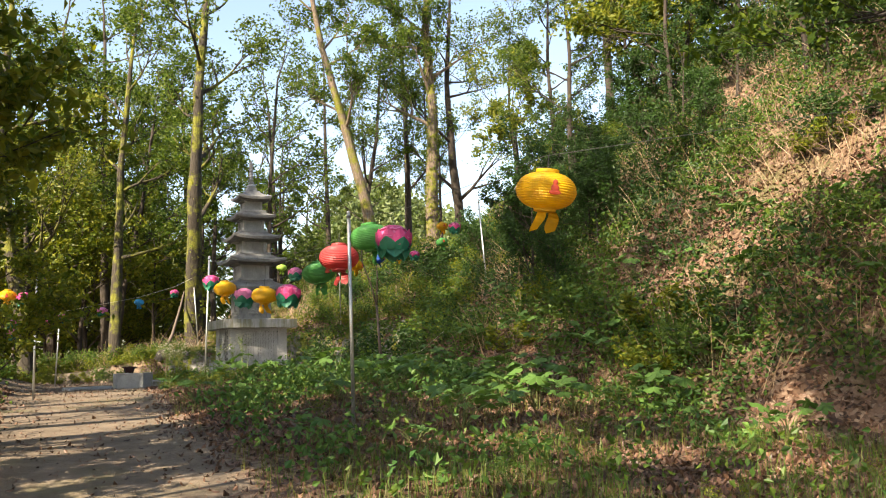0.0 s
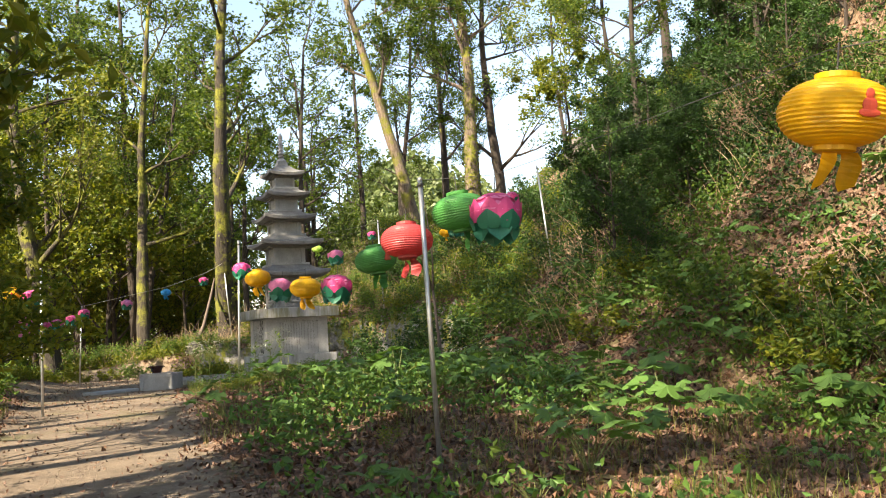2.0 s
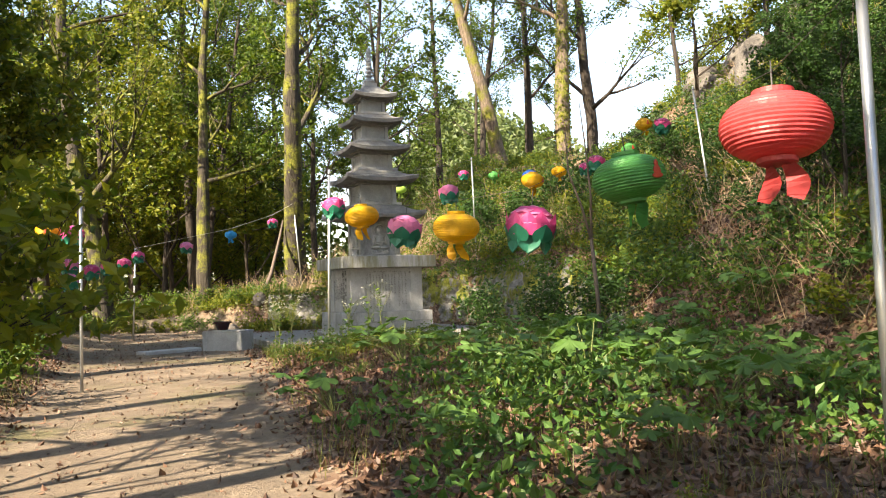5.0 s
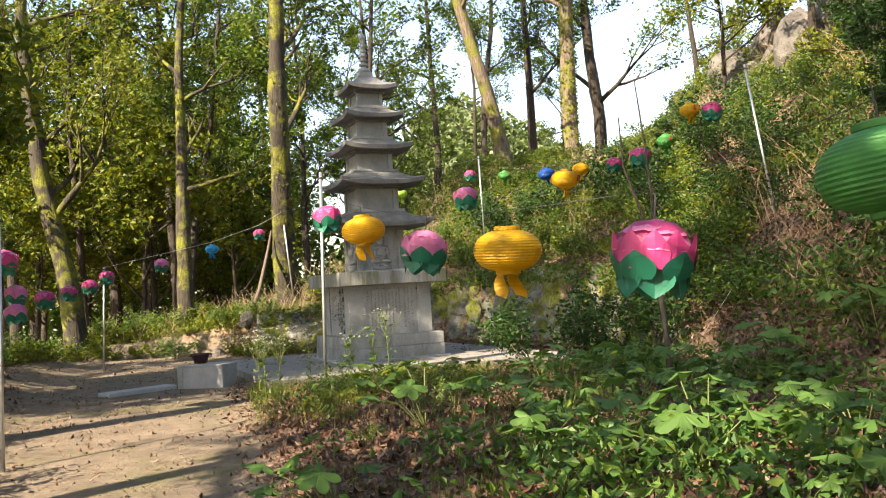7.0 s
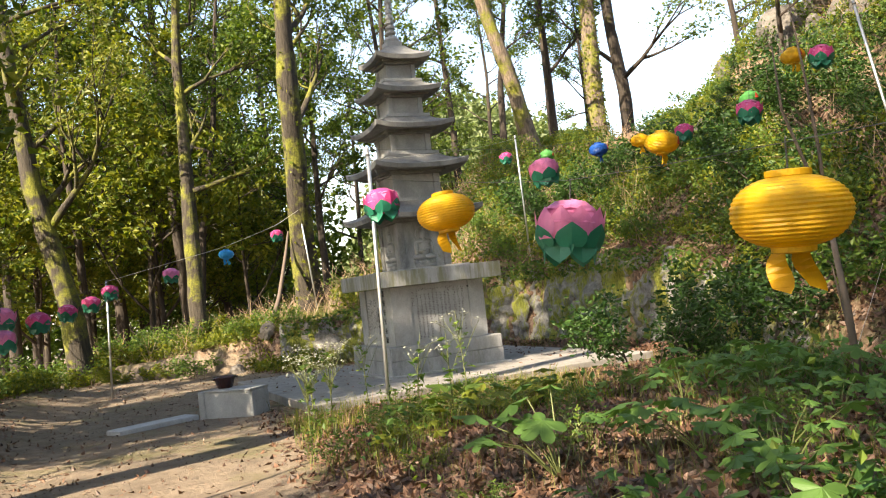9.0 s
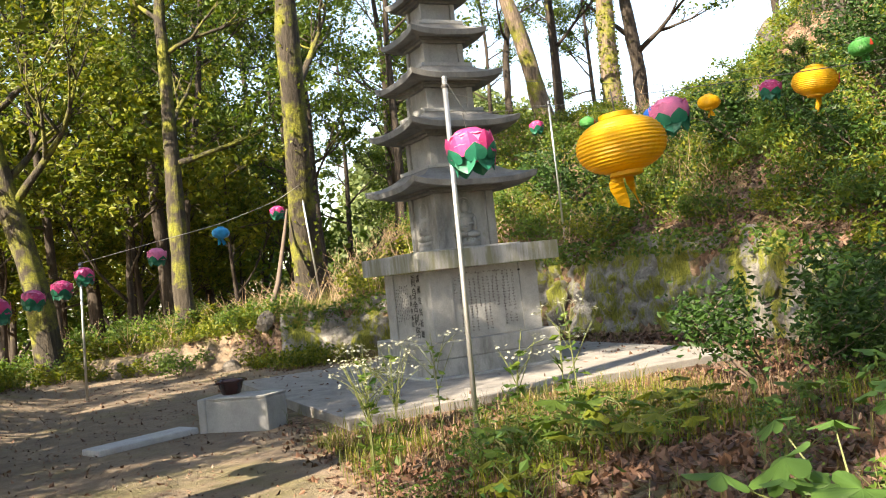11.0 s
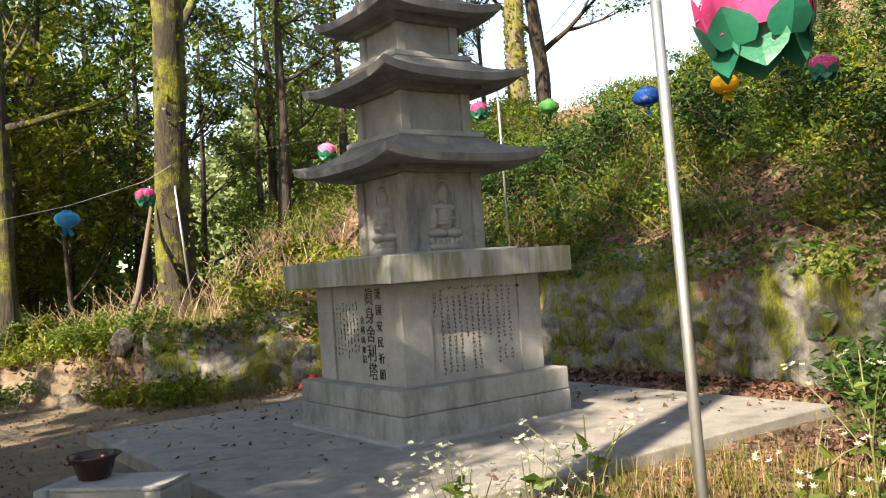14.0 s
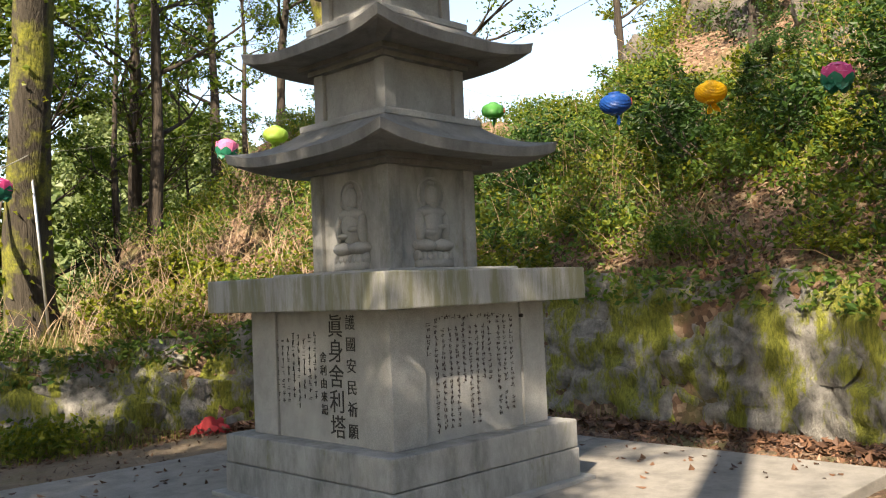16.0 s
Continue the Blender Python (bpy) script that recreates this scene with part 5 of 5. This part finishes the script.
def aster(seed, tall, heads):
    """A wild aster: one leafy stalk, side stalks near the top, and a domed head of small white flowers on each."""
    r = random.Random(seed)
    t = thing("white_aster", "tall wild aster with heads of small white flowers", "flower", group="white asters")
    lean = Vector((r.uniform(-0.1, 0.1), r.uniform(-0.1, 0.1), 0))
    at = lambda f: Vector((0, 0, tall * f)) + lean * f * f
    v, f = tube_data([at(0) - Vector((0, 0, 0.04)), at(0.3), at(0.6), at(0.97)], [0.007, 0.006, 0.005, 0.002], 6)
    linked("stalk", mesh_of("stalk", v, f, STALK, True), t)
    for k in range(heads):
        q = r.uniform(0.45, 0.85)
        a, reach = 2.4 * k, 0.27 * tall * r.uniform(0.25, 1.0) ** 0.6
        tip = at(1.0) + Vector((math.cos(a) * reach, math.sin(a) * reach, -1.1 * reach * reach / tall - r.uniform(0, 0.22 if heads < 8 else 0.20) * tall))
        v, f = tube_data([at(q * 0.9), at(q).lerp(tip, 0.55) - Vector((0, 0, 0.01)), tip], [0.0035, 0.0028, 0.0015], 4)
        linked("side_stalk", mesh_of("side_stalk", v, f, STALK), t)
        petals = []
        for _ in range(8):
            c = tip + Vector((r.gauss(0, 0.032), r.gauss(0, 0.032), r.gauss(0.012, 0.012)))
            turn = pose(*c, r.uniform(-35, 35), r.uniform(-35, 35), r.uniform(0, 90))
            for p in range(6):
                b = 2 * math.pi * p / 6
                pts = [(0, 0, 0), (0.007 * math.cos(b - 0.4), 0.007 * math.sin(b - 0.4), 0.001), (0.013 * math.cos(b), 0.013 * math.sin(b), 0.003), (0.007 * math.cos(b + 0.4), 0.007 * math.sin(b + 0.4), 0.001)]
                petals.append(([tuple(turn @ Vector(u)) for u in pts], [(0, 1, 2, 3)]))
        v, f = merged(petals)
        tagged(linked("flower_head", mesh_of("flower_head", v, f, FLOWER), t), "cluster of small white flowers", kind="stuff")
    n = 34
    q = rng.uniform(0.05, 0.9, n)
    a = rng.uniform(0, 2 * math.pi, n)
    out = rng.uniform(0.02, 0.10, n) * (1.1 - 0.7 * q)
    c = np.stack([lean.x * q * q + np.cos(a) * out, lean.y * q * q + np.sin(a) * out, q * tall], 1)
    v, f = leaf_cards(c, 0.08, 0.032, 0.5)
    linked("foliage", mesh_of("foliage", v, f, LEAF_WEED), t)
    return t


def scatter(src, spots, lo=0.8, hi=1.2, seed=1):
    r = random.Random(seed)
    for k, (x, y) in enumerate(spots):
        m = pose(x, y, ground_z(x, y), 0, 0, r.uniform(0, 360)) @ Matrix.Scale(r.uniform(lo, hi), 4)
        s = src[k % len(src)]
        if k < len(src):
            s.matrix_basis = m
        else:
            copy_thing(s, m)


def some(n, xs, ys, ok, gap, seed):
    r, out = random.Random(seed), []
    for _ in range(n * 60):
        x, y = r.uniform(*xs), r.uniform(*ys)
        if len(out) < n and bool(ok(np.array([x]), np.array([y]))[0]) and all((x - a) ** 2 + (y - b) ** 2 > gap * gap for a, b in out):
            out.append((x, y))
    return out


dark = [shrub("shrub", "dark green leafy shrub on the bank", 41, 0.9, 0.75, 2300, 0.056, LEAF_DARK), shrub("shrub", "dark green leafy shrub on the bank", 42, 1.1, 0.65, 2200, 0.056, LEAF_DARK)]
scatter(dark, [(0.75, -4.75), (1.5, -5.2), (2.4, -5.0), (6.2, -0.6), (6.8, -2.0)] + some(26, (2.5, 9.5), (-16, 6), on_slope, 1.3, 3), 0.8, 1.4, 2)
# shrubs again in lighter greens, which put sunlight into the leaf colour
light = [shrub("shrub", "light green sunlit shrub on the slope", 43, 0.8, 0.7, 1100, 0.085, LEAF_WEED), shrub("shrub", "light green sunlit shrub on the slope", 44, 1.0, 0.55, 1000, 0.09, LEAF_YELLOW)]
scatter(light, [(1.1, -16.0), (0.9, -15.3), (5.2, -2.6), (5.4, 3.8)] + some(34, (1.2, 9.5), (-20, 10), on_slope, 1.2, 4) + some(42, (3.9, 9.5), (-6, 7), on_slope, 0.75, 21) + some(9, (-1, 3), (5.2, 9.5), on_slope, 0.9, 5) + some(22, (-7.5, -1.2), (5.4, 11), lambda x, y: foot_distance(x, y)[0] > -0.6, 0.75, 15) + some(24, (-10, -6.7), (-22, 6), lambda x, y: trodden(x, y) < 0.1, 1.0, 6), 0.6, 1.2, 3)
broad = [broadleaf(51, 12, 0.45), broadleaf(52, 9, 0.35), broadleaf(53, 11, 0.5)]
scatter(broad, [(-0.5, -13.6), (-0.3, -13.2), (-0.9, -11.2), (0.4, -8.6), (0.9, -9.2), (1.0, -16.1), (0.2, -7.9), (-1.2, -12.0)] + some(34, (-2.2, 1.8), (-16.8, -6.2), lambda x, y: trodden(x, y) < 0.05, 0.5, 7) + some(22, (0.5, 6), (-18, -3), on_slope, 0.8, 8) + some(26, (-4.6, 0.6), (-18.2, -8.4), bank_side, 0.7, 17) + some(26, (0.8, 3.4), (-17, -8), on_slope, 0.6, 18), 0.7, 1.3, 4)
# broadleaf plants recoloured lighter and yellower, as if in sun
sunny = [broadleaf(54, 11, 0.42, LEAF_WEED), broadleaf(55, 9, 0.3, LEAF_YELLOW)]
scatter(sunny, [(-2.05, -5.75), (-1.3, -5.45), (-1.0, -5.75), (-1.65, -5.9), (-2.5, -5.75), (-1.9, -6.1), (-0.6, -6.3), (-2.9, -6.5), (1.05, -16.15), (0.75, -15.9), (2.2, -15.0), (2.6, -17.2)], 0.6, 1.0, 14)
asters = [aster(61, 0.9, 16), aster(62, 0.8, 5), aster(63, 0.95, 6)]
scatter(asters, [(-3.12, -4.75), (-2.0, -5.6), (-1.72, -5.35), (-2.98, -4.95), (-2.25, -5.35), (-2.55, -4.75), (-3.3, -5.3)], 0.9, 1.1, 5)
weeds = [shrub("weed", "yellow-green weed with upright leafy stalks", 45, 0.5, 0.6, 330, 0.062, LEAF_WEED, STALK), shrub("weed", "yellow-green weed with upright leafy stalks", 46, 0.4, 0.5, 270, 0.06, LEAF_YELLOW, STALK)]
scatter(weeds, [(-2.45, -5.5), (-2.2, -5.1), (-1.5, -5.2), (-2.7, -6.2), (-3.3, -6.1), (-1.2, -5.6), (-1.9, -6.3), (-3.0, -7.2), (-1.7, -5.0), (-2.1, -5.4), (-1.3, -5.0), (-0.9, -5.3), (-2.6, -5.6), (-1.1, -6.0), (-2.3, -6.0), (-1.5, -5.7)] + some(30, (-3.6, 1.2), (-20, -5.4), lambda x, y: trodden(x, y) < 0.1, 0.8, 9), 0.4, 0.8, 6)


def sapling():
    """A bare forked sapling with a few stray stems."""
    t = thing("sapling", "bare forked grey sapling on the bank", "sapling", pose(0.15, -8.35, ground_z(0.15, -8.35)))
    out = [tube_data([(0, 0, -0.05), (-0.02, 0, 0.6), (-0.05, 0.05, 1.35)], [0.032, 0.027, 0.022], 7),
           tube_data([(-0.05, 0.05, 1.33), (-0.14, 0.1, 1.75), (-0.32, 0.1, 2.2), (-0.34, 0.1, 2.7)], [0.02, 0.016, 0.012, 0.006], 6),
           tube_data([(-0.05, 0.05, 1.33), (0.0, 0.1, 1.9), (-0.05, 0.1, 2.5), (-0.12, 0.1, 3.1)], [0.02, 0.015, 0.011, 0.005], 6),
           tube_data([(0.1, 0.1, -0.05), (0.06, 0.1, 0.5), (-0.02, 0.1, 1.0)], [0.012, 0.01, 0.006], 5)]
    v, f = merged(out)
    linked("stem", mesh_of("stem", v, f, TWIG, True), t)


sapling()


def prop_stick():
    """A dead branch leaning on the mossy oak."""
    t = thing("leaning_branch", "dead grey branch leaning against the mossy oak", "branch", pose(-1.25, 6.1, ground_z(-1.25, 6.1)))
    v, f = tube_data([(0, 0, -0.05), (0.45, 0.5, 0.75), (0.85, 1.15, 1.75), (1.0, 1.3, 2.3)], [0.06, 0.045, 0.035, 0.02], 8, 0.3)
    linked("branch", mesh_of("branch", v, f, TWIG, True), t)


prop_stick()


def wall_fringe():
    """Grass and leaves hanging over the top of the stone wall, and dead leaves along its foot."""
    line, bank = FOOT[5:12], BANK[5:12]
    f = rng.uniform(0.3, len(line) - 1, 7800)
    tops, feet = [], []
    for k, q in enumerate(f):
        x, y, top, out = along(line, bank, q)
        if k % 2:
            p = Vector((x, y, top - 0.12)) + out * rng.uniform(-0.45, 0.05) + Vector((0, 0, rng.uniform(-0.10, 0.30)))
            tops.append(tuple(p))
        else:
            feet.append(tuple(Vector((x, y, -0.08)) + out * abs(rng.normal(0.28, 0.15)) + Vector((0, 0, rng.uniform(0, 0.07)))))
    v, fc = leaf_cards(np.array(tops), 0.10, 0.05, 0.6)
    tagged(linked("wall_top_weeds", mesh_of("wall_top_weeds", v, fc, LEAF_WEED)), "weeds hanging over the mossy stone wall", "weeds", kind="stuff")
    v, fc = leaf_cards(np.array(feet), 0.12, 0.07, 0.3, 0.3, up=3.0)
    tagged(linked("wall_foot_leaves", mesh_of("wall_foot_leaves", v, fc, LITTER)), "dead brown leaves heaped along the wall's foot", "leaves", kind="stuff")


wall_fringe()
